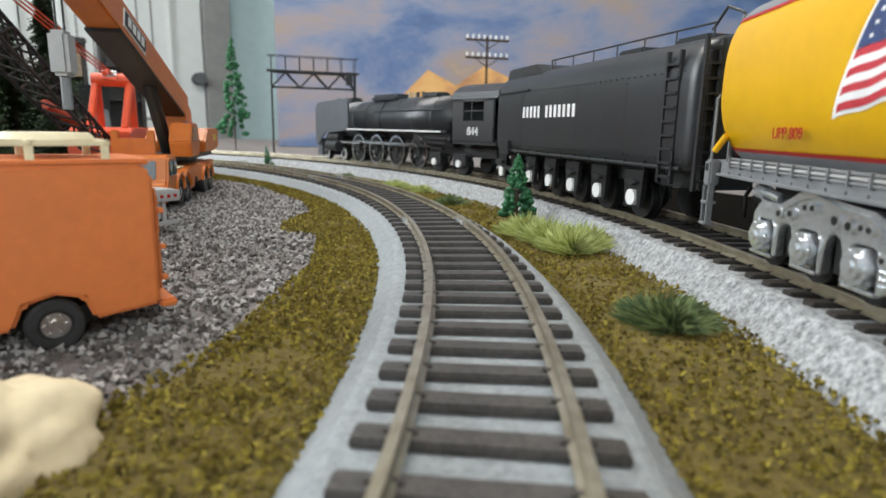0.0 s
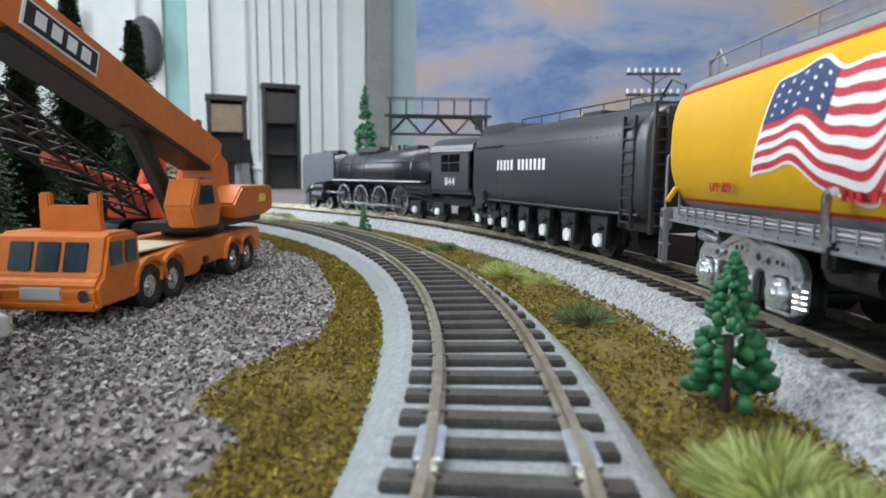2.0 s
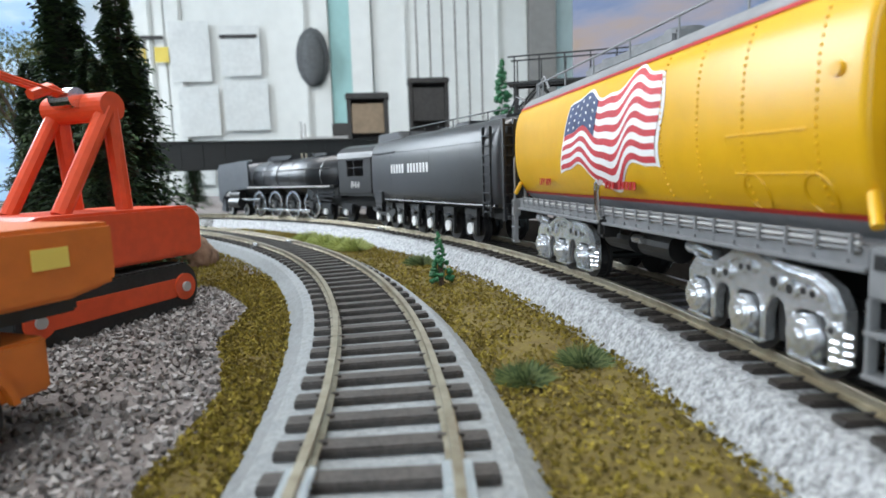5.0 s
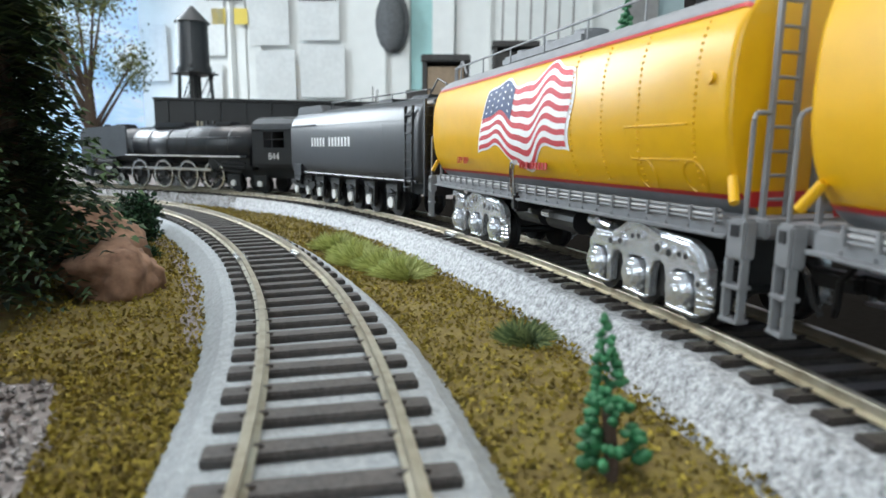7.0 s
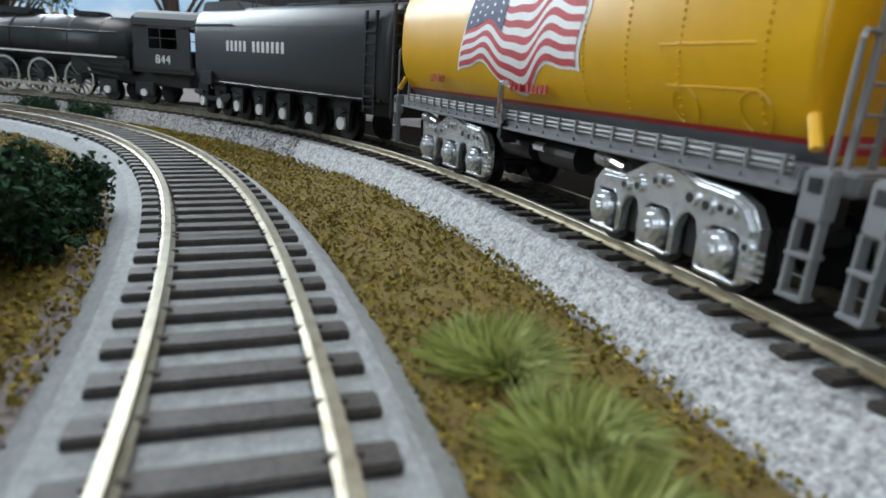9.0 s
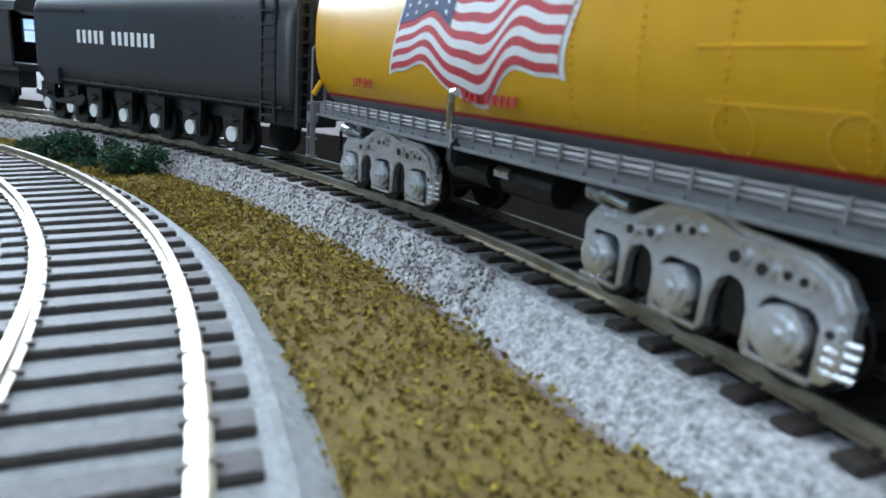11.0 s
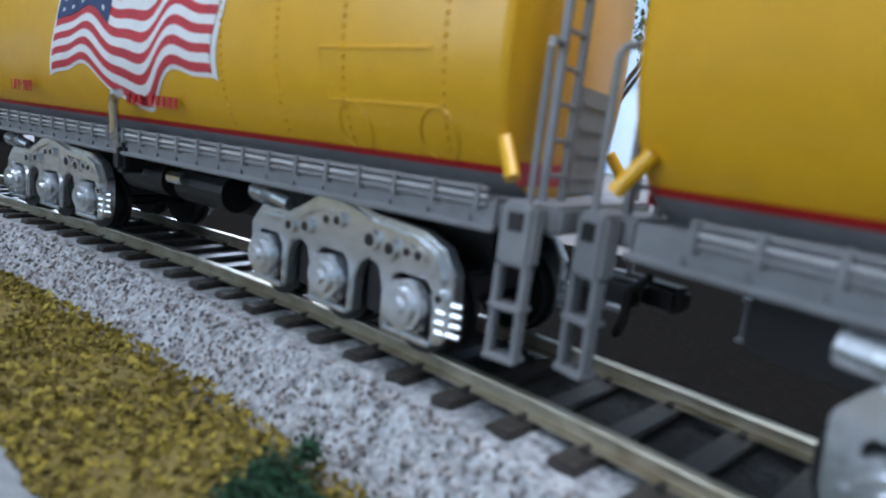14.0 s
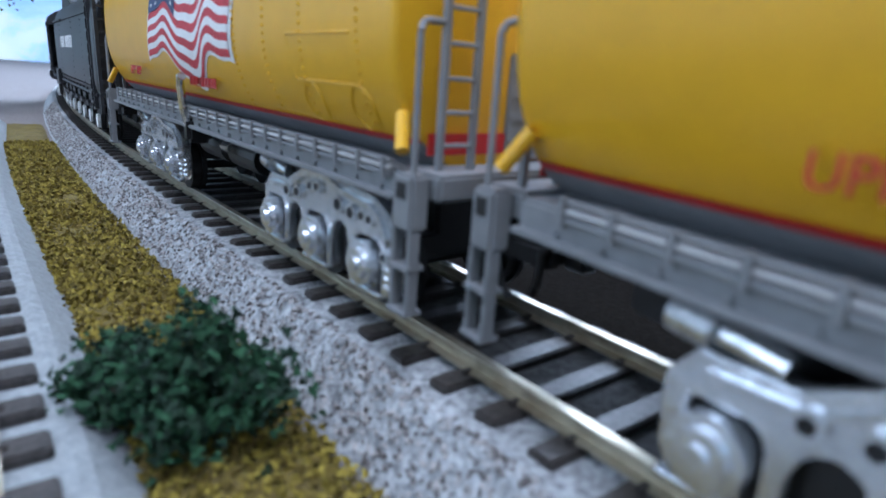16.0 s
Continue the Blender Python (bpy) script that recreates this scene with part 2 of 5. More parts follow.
PY -= np.interp(0, SS, PY)
GAP = np.interp(SS, [0, 20, 40, 60, 80, 95, 110], [6.962, 6.878, 6.941, 7.348, 8.323, 7.389, 6.223])
OX, OY = PX + GAP * np.cos(TH), PY + GAP * np.sin(TH)
UU = np.concatenate([[0], np.cumsum(np.hypot(np.diff(OX), np.diff(OY)))])
UU -= np.interp(0, SS, UU)
OTH = np.unwrap(np.arctan2(-np.gradient(OX), np.gradient(OY)))
# past the second half of the curve the outer line eases out into a straight
STEP = np.diff(UU)
BEND = np.where(UU[1:] < 114, np.diff(OTH) / STEP, np.interp(UU[1:], [114, 117, 129, 139, 146], [0.0257, 0.0257, 0.0147, -0.003, -0.003]))
EASY = np.convolve(np.pad(BEND, 14, "edge"), np.ones(29) / 29, "valid")
BEND = np.where(UU[1:] > 78, EASY, BEND)
OTH = OTH[0] + np.concatenate([[0], np.cumsum(BEND * STEP)])
late = UU > 78
first = int(np.argmax(late))
MID = (OTH[1:] + OTH[:-1]) / 2
OX[first:] = OX[first - 1] + np.cumsum(-np.sin(MID[first - 1:]) * STEP[first - 1:])
OY[first:] = OY[first - 1] + np.cumsum(np.cos(MID[first - 1:]) * STEP[first - 1:])
# and the inner line keeps beside it
GAP = np.where(UU < 74, GAP, np.interp(UU, [74, 80, 86, 92, 98, 105, 113, 118, 127, 134, 145], [7.6, 7.7, 7.7, 7.5, 7.15, 6.85, 6.62, 6.6, 6.3, 6.05, 6.0]))
GAP = np.convolve(np.pad(GAP, 8, "edge"), np.ones(17) / 17, "valid")
PX, PY = OX - GAP * np.cos(OTH), OY - GAP * np.sin(OTH)
SS = np.concatenate([[0], np.cumsum(np.hypot(np.diff(PX), np.diff(PY)))]) + SS[0]
TH = np.unwrap(np.arctan2(-np.gradient(PX), np.gradient(PY)))
LIFT = 0.25


def inner(s, lat):
    th = np.interp(s, SS, TH)
    return np.interp(s, SS, PX) + lat * np.cos(th), np.interp(s, SS, PY) + lat * np.sin(th), th


def outer(u, lat):
    th = np.interp(u, UU, OTH)
    return np.interp(u, UU, OX) + lat * np.cos(th), np.interp(u, UU, OY) + lat * np.sin(th), th


def sweep(name, line, s0, s1, step, profile, z, material, parent=None, smooth=False, jitter=0.0):
    """A cross-section of (across, height) points carried along a line."""
    n = int((s1 - s0) / step) + 1
    rng = np.random.RandomState(3)
    v = []
    for s in np.linspace(s0, s1, n):
        for lat, h in profile:
            x, y, _ = line(s, lat)
            v.append((x, y, h + z + (rng.rand() - 0.5) * jitter))
    k = len(profile)
    f = [(i * k + j, i * k + j + 1, (i + 1) * k + j + 1, (i + 1) * k + j) for i in range(n - 1) for j in range(k - 1)]
    return raw(name, v, f, material, parent, smooth)

# ---- room and tabletop ----
def slab(name, x0, x1, y0, y1, z0, z1, material):
    ob = part(name, box(x1 - x0, y1 - y0, z1 - z0, (x0 + x1) / 2, (y0 + y1) / 2, z0), material)
    return tagged(ob, kind="structure")


def rough_sheet(name, line, s0, s1, edges0, edges1, z, material, step=0.4, cols=10, height=0.12, seed=1):
    """Ground between two wandering edges along a line, with an uneven top."""
    n = int((s1 - s0) / step) + 1
    v = []
    for s in np.linspace(s0, s1, n):
        a, b = np.interp(s, *edges0), np.interp(s, *edges1)
        w = 0.14 * noise.noise((s * 0.9, seed * 7.0, 0)) + 0.08 * noise.noise((s * 2.7, seed * 3.0, 2))
        for k in range(cols + 1):
            lat = a + (b - a) * k / cols + (w if k == (0 if abs(a) > abs(b) else cols) else 0)
            x, y, _ = line(s, lat)
            rim = min(k, cols - k) / cols
            v.append((x, y, z + height * (0.4 + noise.noise((x * 0.8, y * 0.8, seed))) * min(1, 4 * rim) - (0.12 if k in (0, cols) else 0)))
    c = cols + 1
    f = [(i * c + j, i * c + j + 1, (i + 1) * c + j + 1, (i + 1) * c + j) for i in range(n - 1) for j in range(cols)]
    return raw(name, v, f, material, smooth=True)


def flakes(name, pts, size, material, rng, tall=1.0, pyramids=False):
    """Loose bits strewn at given points: small crossed triangles, or stones."""
    n = len(pts)
    if pyramids:
        base = np.array([(1, 0, 0), (-0.5, 0.85, 0), (-0.5, -0.85, 0), (0.1, 0.1, 0.9), (0, 0, -0.7)])
        tri = np.array([(0, 1, 3), (1, 2, 3), (2, 0, 3), (1, 0, 4), (2, 1, 4), (0, 2, 4)])
    else:
        base = np.array([(-0.5, 0, 0), (0.5, 0.1, 0.15), (0, 0.25, 1), (0, -0.5, 0.05), (0.12, 0.5, 0.1), (0.25, 0, 0.8)])
        tri = np.array([(0, 1, 2), (3, 4, 5)])
    q = rng.normal(size=(n, 4))
    q /= np.linalg.norm(q, axis=1, keepdims=True)
    w, x, y, z = q.T
    R = np.stack([1 - 2 * (y * y + z * z), 2 * (x * y - z * w), 2 * (x * z + y * w), 2 * (x * y + z * w), 1 - 2 * (x * x + z * z), 2 * (y * z - x * w), 2 * (x * z - y * w), 2 * (y * z + x * w), 1 - 2 * (x * x + y * y)], -1).reshape(n, 3, 3)
    sz = size * (0.5 + rng.rand(n))
    v = np.einsum("nij,kj->nki", R, base) * sz[:, None, None]
    v[..., 2] *= tall
    v = (v + pts[:, None]).reshape(-1, 3)
    f = (tri[None] + (np.arange(n) * len(base))[:, None, None]).reshape(-1, 3)
    ob = raw(name, v, f, material)
    return ob


GZ = -0.85
tagged(raw("ground", [(-238, -150, GZ), (150, -150, GZ), (150, 150, GZ), (-238, 150, GZ)], [(0, 1, 2, 3)], GRAVEL), "grey-brown fine gravel over the layout tabletop", "ground", kind="structure")
slab("floor", -420, 200, -200, 420, -104, -100, FLOORM)
slab("ceiling", -420, 200, -200, 420, 150, 155, CEIL)
slab("wall_east", 196, 200, -200, 420, -100, 150, PALEW)
slab("wall_south", -420, 196, -200, -196, -100, 150, PALEW)
slab("wall_west", -420, -416, -196, 420, -100, 150, PALEW)
slab("wall_north", -416, 196, 416, 420, -100, 150, PALEW)

EDGE = ([-12, 0, 5, 7, 9, 12, 15, 20.5, 21.6, 23.4, 26, 31, 35, 41, 45, 49, 52, 54.7, 57, 125], [-5.6, -5.4, -5.1, -4.8, -4.3, -4.2, -3.8, -3.7, -4.95, -4.75, -3.45, -3.1, -3.3, -2.95, -3.7, -3.1, -3.6, -4.2, -16, -18])
tagged(rough_sheet("grass_verge", inner, -11, 150, EDGE, ([0, 1], [-1.9, -1.9]), GZ + 0.06, GRASS, seed=1), "olive-brown turf verge beside the inner track", "grass", kind="structure")
MED = (SS, np.where(SS < 80, np.interp(SS, [0, 17, 24, 60, 80], [4.85, 5.0, 4.75, 5.15, 6.0]), GAP - 2.3))
tagged(rough_sheet("grass_median", inner, -11, 150, ([0, 1], [1.9, 1.9]), MED, GZ + 0.08, GRASS, seed=2), "olive-green turf strip between the two tracks", "grass", kind="structure")
# dark sheet laid where the ground behind the train lies in shadow
tagged(rough_sheet("shaded_verge", outer, -11, 200, ([0, 1], [1.3, 1.3]), ([0, 1], [16, 16]), GZ + 0.12, FARSHADE, step=1, seed=4), "ground beyond the outer track, coloured near-black for shade", "ground", kind="structure")
rng = np.random.RandomState(5)


def strewn(line, n, s0, s1, lat0, lat1, z):
    s = s0 + (s1 - s0) * rng.rand(n)
    a, b = np.interp(s, *lat0), np.interp(s, *lat1)
    lat = a + (b - a) * rng.rand(n)
    x, y, _ = line(s, lat)
    return np.stack([x, y, np.full(n, z) + 0.08 * rng.rand(n)], -1)


pts = np.concatenate([strewn(inner, 26000, -2, 56, EDGE, ([0, 1], [-2.0, -2.0]), GZ + 0.1), strewn(inner, 16000, 55, 112, ([0, 1], [-6, -6]), ([0, 1], [-2, -2]), GZ + 0.1)])
tagged(flakes("turf_flakes", pts, 0.085, FLAKE, rng), "loose olive ground foam on the verge", "ground foam", kind="stuff")
pts = np.concatenate([strewn(inner, 30000, -2, 85, ([0, 1], [1.95, 1.95]), MED, GZ + 0.12), strewn(inner, 34000, 85, 142, ([0, 1], [1.95, 1.95]), MED, GZ + 0.12)])
tagged(flakes("median_flakes", pts, 0.085, FLAKE, rng), "loose olive-green ground foam between the tracks", "ground foam", kind="stuff")
pts = strewn(inner, 24000, 2, 56, ([0, 1], [-13, -13]), EDGE, GZ)
tagged(flakes("yard_gravel", pts, 0.075, PEBBLE, rng, pyramids=True), "loose grey and brown gravel chips in the yard", "gravel", kind="stuff")

BED = [(-2.15, -0.62), (-1.95, -0.40), (-1.62, -0.10), (-1.5, -0.06), (1.5, -0.06), (1.62, -0.10), (1.95, -0.40), (2.15, -0.62)]
tagged(sweep("inner_roadbed", inner, -11.5, 150, 0.25, BED, -0.26, BALLAST, jitter=0.02), "pale blue-grey painted ballast shoulder", "roadbed", kind="structure")
BED2 = [(-2.3, -0.95), (-2.05, -0.62), (-1.66, -0.08), (-1.5, -0.05), (-0.85, -0.05)]
# the crown gets its own darker strip, painting the shade under the train
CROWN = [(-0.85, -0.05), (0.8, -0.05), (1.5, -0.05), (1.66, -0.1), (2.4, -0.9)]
tagged(sweep("outer_roadbed", outer, -11.5, 202, 0.2, BED2, -0.24 + LIFT, BALLAST2, jitter=0.05), "speckled grey loose ballast shoulder", "roadbed", kind="structure")
tagged(sweep("outer_roadbed_crown", outer, -11.5, 202, 0.2, CROWN, -0.24 + LIFT, SHADEBED, jitter=0.05), "ballast between the rails, darkened for the train's shadow", "roadbed", kind="structure")
n = 15000
u = 95 + 80 * rng.rand(n)
lat = -2.15 + 0.6 * rng.rand(n)
x, y, _ = outer(u, lat)
z = LIFT - 0.24 + np.interp(lat, [-2.3, -2.05, -1.66, -1.5], [-0.95, -0.62, -0.08, -0.05])
tagged(flakes("ballast_chips", np.stack([x, y, z], -1), 0.04, PEBBLE, rng, pyramids=True), "loose pale ballast chips on the shoulder", "gravel", kind="stuff")


def track(name, label, line, s0, s1, z, spacing, tie_size, tie_mat, joints):
    top = thing(name, label, "model track", kind="structure")
    head = [(-0.045, 0.0), (0.045, 0.0), (0.05, -0.02), (0.045, -0.05), (0.018, -0.065), (0.018, -0.15), (0.09, -0.175), (0.09, -0.2), (-0.09, -0.2), (-0.09, -0.175), (-0.018, -0.15), (-0.018, -0.065), (-0.045, -0.05), (-0.05, -0.02), (-0.045, 0.0)]
    for side in (-1, 1):
        sweep("rail", line, s0, s1, 0.4, [(side * 0.87 + a * 1.25, h) for a, h in head], z, RAIL, top)
        for j in joints:
            x, y, th = line(j, side * 0.87)
            ob = part("rail_joiner", box(0.34, 0.9, 0.13, 0, 0, 0, 0.02), SILVER, top)
            ob.matrix_basis = pose(x * CM, y * CM, (z - 0.19) * CM, 0, 0, math.degrees(th))
    bm = box(*tie_size, 0, 0, 0, 0.025)
    for sx in (-0.87, 0.87):
        for sy in (-0.14, 0.14):
            box(0.12, 0.07, 0.05, sx + sy * 0.8, 0, tie_size[2] - 0.01, 0, bm=bm)
    tie = part("tie", bm, tie_mat, top)
    first, k = True, 0
    for s in np.concatenate([np.arange(s0 + 0.3, 71, spacing), np.arange(71, 100, min(spacing, 0.68)), np.arange(100, s1, 0.76)]):
        x, y, th = line(s, 0.0)
        ob = tie if first else new("tie", tie.data)
        first = False
        ob.parent = top
        k += 1
        ob.matrix_basis = pose(x * CM, y * CM, (z - 0.2 - tie_size[2]) * CM, 0, 0, math.degrees(th) + ((k * 37) % 11 - 5) * 0.15)
    return top


track("inner_track", "curved model track with dark plastic ties", inner, -3.5, 149, 0.0, 0.86, (2.72, 0.36, 0.14), TIE, (18.9, 35.9, 62.5))
track("outer_track", "curved model track with yellowed nickel rails", outer, -6, 201, LIFT, 0.66, (2.8, 0.30, 0.15), TIE2, (72,))

# ---- the rooms' far side, backdrops and doors ----
def panel(name, x0, y0, x1, y1, z0, z1, material, label, category, thick=0.6, kind="", parent=None):
    """An upright flat panel between two points of the plan."""
    d = math.hypot(x1 - x0, y1 - y0)
    ob = part(name, box(d, thick, z1 - z0, 0, 0, 0, min(0.1, thick / 4)), material, parent)
    ob.matrix_basis = pose((x0 + x1) / 2 * CM, (y0 + y1) / 2 * CM, z0 * CM, 0, 0, math.degrees(math.atan2(y1 - y0, x1 - x0)))
    return tagged(ob, label, category, kind=kind)


bd = panel("canyon_backdrop", -23.5, 104, 150, 128, -0.8, 60, CANYON, "printed scenic backdrop of a blue-grey canyon", "backdrop", kind="structure")


def hill(xs, tops, material, off):
    """A printed rock outline laid on the backdrop."""
    bm = bmesh.new()
    low = [bm.verts.new((x, -off, 0.5)) for x in xs]
    up = [bm.verts.new((x, -off, t)) for x, t in zip(xs, tops)]
    for a, b, c, d in zip(low, low[1:], up[1:], up):
        bm.faces.new((a, b, c, d))
    return part("printed_rock", bm, material, bd)


hill([-72, -66, -62, -57, -52, -46, -40, -34, -28], [2, 9.5, 13.5, 11, 14.5, 12, 15, 10, 2], PEAKM, 0.34)
hill([-36, -28, -20, -13, -8, -3, 4, 14, 26], [2, 9, 14, 19.5, 22, 19.8, 15, 10, 2], PEAKM, 0.36)

room = Matrix.LocRotScale((-1.55, 2.41, 0), Euler((0, 0, radians(35))), None)


def wallp(name, x0, x1, z0, z1, dy, thick, material, label="", category="", kind="", bevel=0.3, parent=None):
    """A piece on the far wall: x along it, dy in front of it."""
    ob = part(name, box(x1 - x0, thick, z1 - z0, (x0 + x1) / 2, 0, z0, bevel), material, parent)
    m = Matrix.Translation((0, -dy * CM, 0))
    ob.matrix_basis = m if parent else room @ m
    return tagged(ob, label, category, kind=kind)


wallp("wall_far", -190, 260, -100, 150, -8, 8, PALEW, kind="structure", bevel=0)
door = tagged(new("door_1"), "white two-panel interior door, shut", "door", kind="structure")
door.matrix_basis = room
wallp("door_leaf", 0, 66, -98, 104, 0, 4, DOORW, parent=door)
for z0, z1 in ((-86, -10), (4, 92)):
    for x0, x1, a, b in ((12, 54, z0, z0 + 2.5), (12, 54, z1 - 2.5, z1), (12, 14.5, z0, z1), (51.5, 54, z0, z1)):
        wallp("moulding", x0, x1, a, b, 2.4, 2.0, DOORW, parent=door, bevel=0.8)
    for k in range(6):
        # flat grey strips paint the shade inside the panel grooves
        wallp("groove_shade", 18 + 5.5 * k, 18.7 + 5.5 * k, z0 + 4, z1 - 4, 2.0, 0.5, DARKTRIM, parent=door, bevel=0.1)
part("door_knob", rod((0, 0, 0), (0, -6, 0), 2.6, seg=16), FELT, door).matrix_basis = pose(0.70 * 0.9, -0.02, 0.22)
# this side of the frame is coloured as if in shade
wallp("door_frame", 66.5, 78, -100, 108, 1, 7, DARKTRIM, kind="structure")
wallp("door_frame_left", -9.3, -0.5, -100, 108, 1, 6, DOORW, kind="structure")
wallp("teal_wall_strip", -18, -9.5, -100, 150, 0, 2, TEAL, kind="structure")
closet = tagged(new("closet_door"), "white panelled closet doors covered in pinned papers", "closet door")
closet.matrix_basis = room
wallp("leaf", -84, -18.3, -98, 108, 0.5, 4, DOORW, parent=closet)
wallp("leaf", -146, -84.5, -98, 108, 0.5, 4, DOORW, parent=closet)
for x0 in (-142, -80):
    for a, b, c, d in ((x0, x0 + 3, -80, 92), (x0 + 50, x0 + 53, -80, 92), (x0, x0 + 53, 90, 93)):
        wallp("moulding", a, b, c, d, 3.2, 2.4, DOORW, parent=closet, bevel=0.8)
papers = [(-62, -46, 46, 66, PAPER), (-62, -44, 24, 44, PAPER), (-82, -66, 44, 68, PAPER), (-80, -64, 22, 42, PAPER), (-106, -92, 40, 64, PAPER), (-108, -94, 20, 37, PAPER), (-97, -91.5, 52, 58, NOTE), (-88, -82.5, 52, 58, NOTE), (-72, -64, 28, 36, NOTE), (-132, -116, 30, 52, PAPER), (-60, -47, 4, 20, PAPER), (-84, -68, 2, 18, PAPER)]
for x0, x1, z0, z1, m in papers:
    wallp("pinned_paper" if m is PAPER else "sticky_note", x0, x1, z0, z1, 4.6 + (x0 % 3) * 0.2, 0.15, m, "plain sheet pinned to the closet door" if m is PAPER else "yellow note stuck to the closet door", "paper", bevel=0)
for x0 in (-99, -62):
    wallp("hanging_rail", x0, x0 + 15, 61, 62.4, 5.2, 0.6, DARKBOX, "thin dark clip rail on the closet door", "rail", bevel=0.1)
bm = bmesh.new()
bmesh.ops.create_uvsphere(bm, u_segments=20, v_segments=12, radius=1)
bmesh.ops.transform(bm, matrix=Matrix.Diagonal((5.2, 3.2, 10.5, 1)), verts=bm.verts)
hat = part("hat", bm, FELT, smooth=True)
hat.matrix_basis = room @ pose(-0.25, -0.06, 0.52)
tagged(hat, "grey felt hat hung on the closet door", "hat")
brim = bmesh.new()
bmesh.ops.create_uvsphere(brim, u_segments=20, v_segments=8, radius=1)
bmesh.ops.transform(brim, matrix=Matrix.Translation((0, 1.2, 1)) @ Matrix.Diagonal((6.8, 0.7, 12, 1)), verts=brim.verts)
part("brim", brim, FELT, hat, smooth=True)
for x0, x1, y0, y1, z1, m in ((-72.8, -65.8, 121, 123, 18.5, TAN), (-73.5, -65.5, 143.4, 146, 24, DARKBOX)):
    b = thing("storage_box", "dark open-fronted box on the tabletop", "box", (x0 + x1) / 2, (y0 + y1) / 2, GZ, 35)
    w = x1 - x0
    part("back", box(w, 1, z1 + 0.8, 0, 4, 0, 0.1), DARKBOX, b)
    part("lid", box(w + 1.2, 5, 1.2, 0, 2, z1, 0.2), DARKBOX, b)
    for s in (-1, 1):
        part("side", box(0.8, 4.6, z1, s * w / 2, 2, 0, 0.1), DARKBOX, b)
    part("flap", box(w - 1, 0.6, z1 * 0.3, 0, 0.2, z1 * 0.66, 0.1), m, b)
    part("shelf", box(w - 1, 3.5, 0.5, 0, 2, z1 * 0.35, 0.05), DARKBOX, b)
# both sky panels shine by their own emission
panel("sky_backdrop", -228, 150, -228, 96, -0.8, 140, SKYP, "pale blue sky panel with added glow behind the trees", "backdrop", kind="structure")
panel("sky_backdrop", -229, 96.5, -229, -140, -0.8, 34, SKYP, "pale blue sky panel with added glow behind the trees", "backdrop", kind="structure")

# ---- the train: x forward, y towards the inner track, z from the rail tops ----
def wheel(parent, x, y, r, material=UNDER, hub=None, name="wheel"):
    bm = rod((x, y - 0.11, r), (x, y + 0.09, r), r, seg=28)
    rod((x, y - 0.2, r), (x, y - 0.11, r), r + 0.06, bm, 28)
    w = part(name, bm, material, parent)
    if hub:
        part("hub", rod((x, y + 0.09, r), (x, y + 0.16, r), hub, seg=16), WHITE, w, "white painted axle end")
    return w


def lettering(text, parent, x, z, y, size, material, name="lettering"):
    """Built-in font, flat on the near side of a car, reading along the car."""
    cu = bpy.data.curves.new("lettering", "FONT")
    cu.body, cu.size, cu.align_x, cu.extrude = text, size * CM, "CENTER", 0.00006
    tmp = bpy.data.objects.new("tmp", cu)
    scene.collection.objects.link(tmp)
    me = bpy.data.meshes.new_from_object(tmp.evaluated_get(bpy.context.evaluated_depsgraph_get()))
    bpy.data.objects.remove(tmp)
    me.materials.append(material)
    ob = new(name, me)
    ob.parent = parent
    ob.matrix_basis = pose(x * CM, y * CM, z * CM, 90, 0, 180)
    return ob


def section(hw, z0, z1, n=40, p=3.2, low=3.2):
    """A rounded tank section, from the top clockwise, as (y, z)."""
    out = []
    zc, hz = (z0 + z1) / 2, (z1 - z0) / 2
    for i in range(n):
        a = 2 * math.pi * i / n
        c, s = math.sin(a), math.cos(a)
        e = 2 / (p if s > 0 else low)
        out.append((hw * math.copysign(abs(c) ** e, c), zc + hz * math.copysign(abs(s) ** e, s)))
    return out


def shell(x0, x1, sec, keep, grow=0.0, end=0.3, closed=False):
    """The part of a tank's skin whose section points pass keep(y, z)."""
    xs = [x0, x0 + end * 0.12, x0 + end * 0.5, x0 + end, x1 - end, x1 - end * 0.5, x1 - end * 0.12, x1]
    ins = [end * 0.75, end * 0.4, end * 0.1, 0, 0, end * 0.1, end * 0.4, end * 0.75]
    zc = sum(p[1] for p in sec) / len(sec)
    rings = []
    for x, i in zip(xs, ins):
        rings.append([(x, y * (1 - i / 2.2) + math.copysign(grow, y), zc + (z - zc) * (1 - i / 2.2) + (grow if z > zc else -grow)) for y, z in sec])
    if closed:
        return loft(rings)
    bm = bmesh.new()
    n = len(sec)
    rows = [[bm.verts.new(p) for p in r] for r in rings]
    for a, b in zip(rows, rows[1:]):
        for i in range(n):
            j = (i + 1) % n
            if keep(*sec[i]) and keep(*sec[j]):
                bm.faces.new((a[i], a[j], b[j], b[i]))
    bmesh.ops.delete(bm, geom=[v for v in bm.verts if not v.link_faces], context="VERTS")
    bmesh.ops.recalc_face_normals(bm, faces=bm.faces)
    return bm


TRUCKS = []


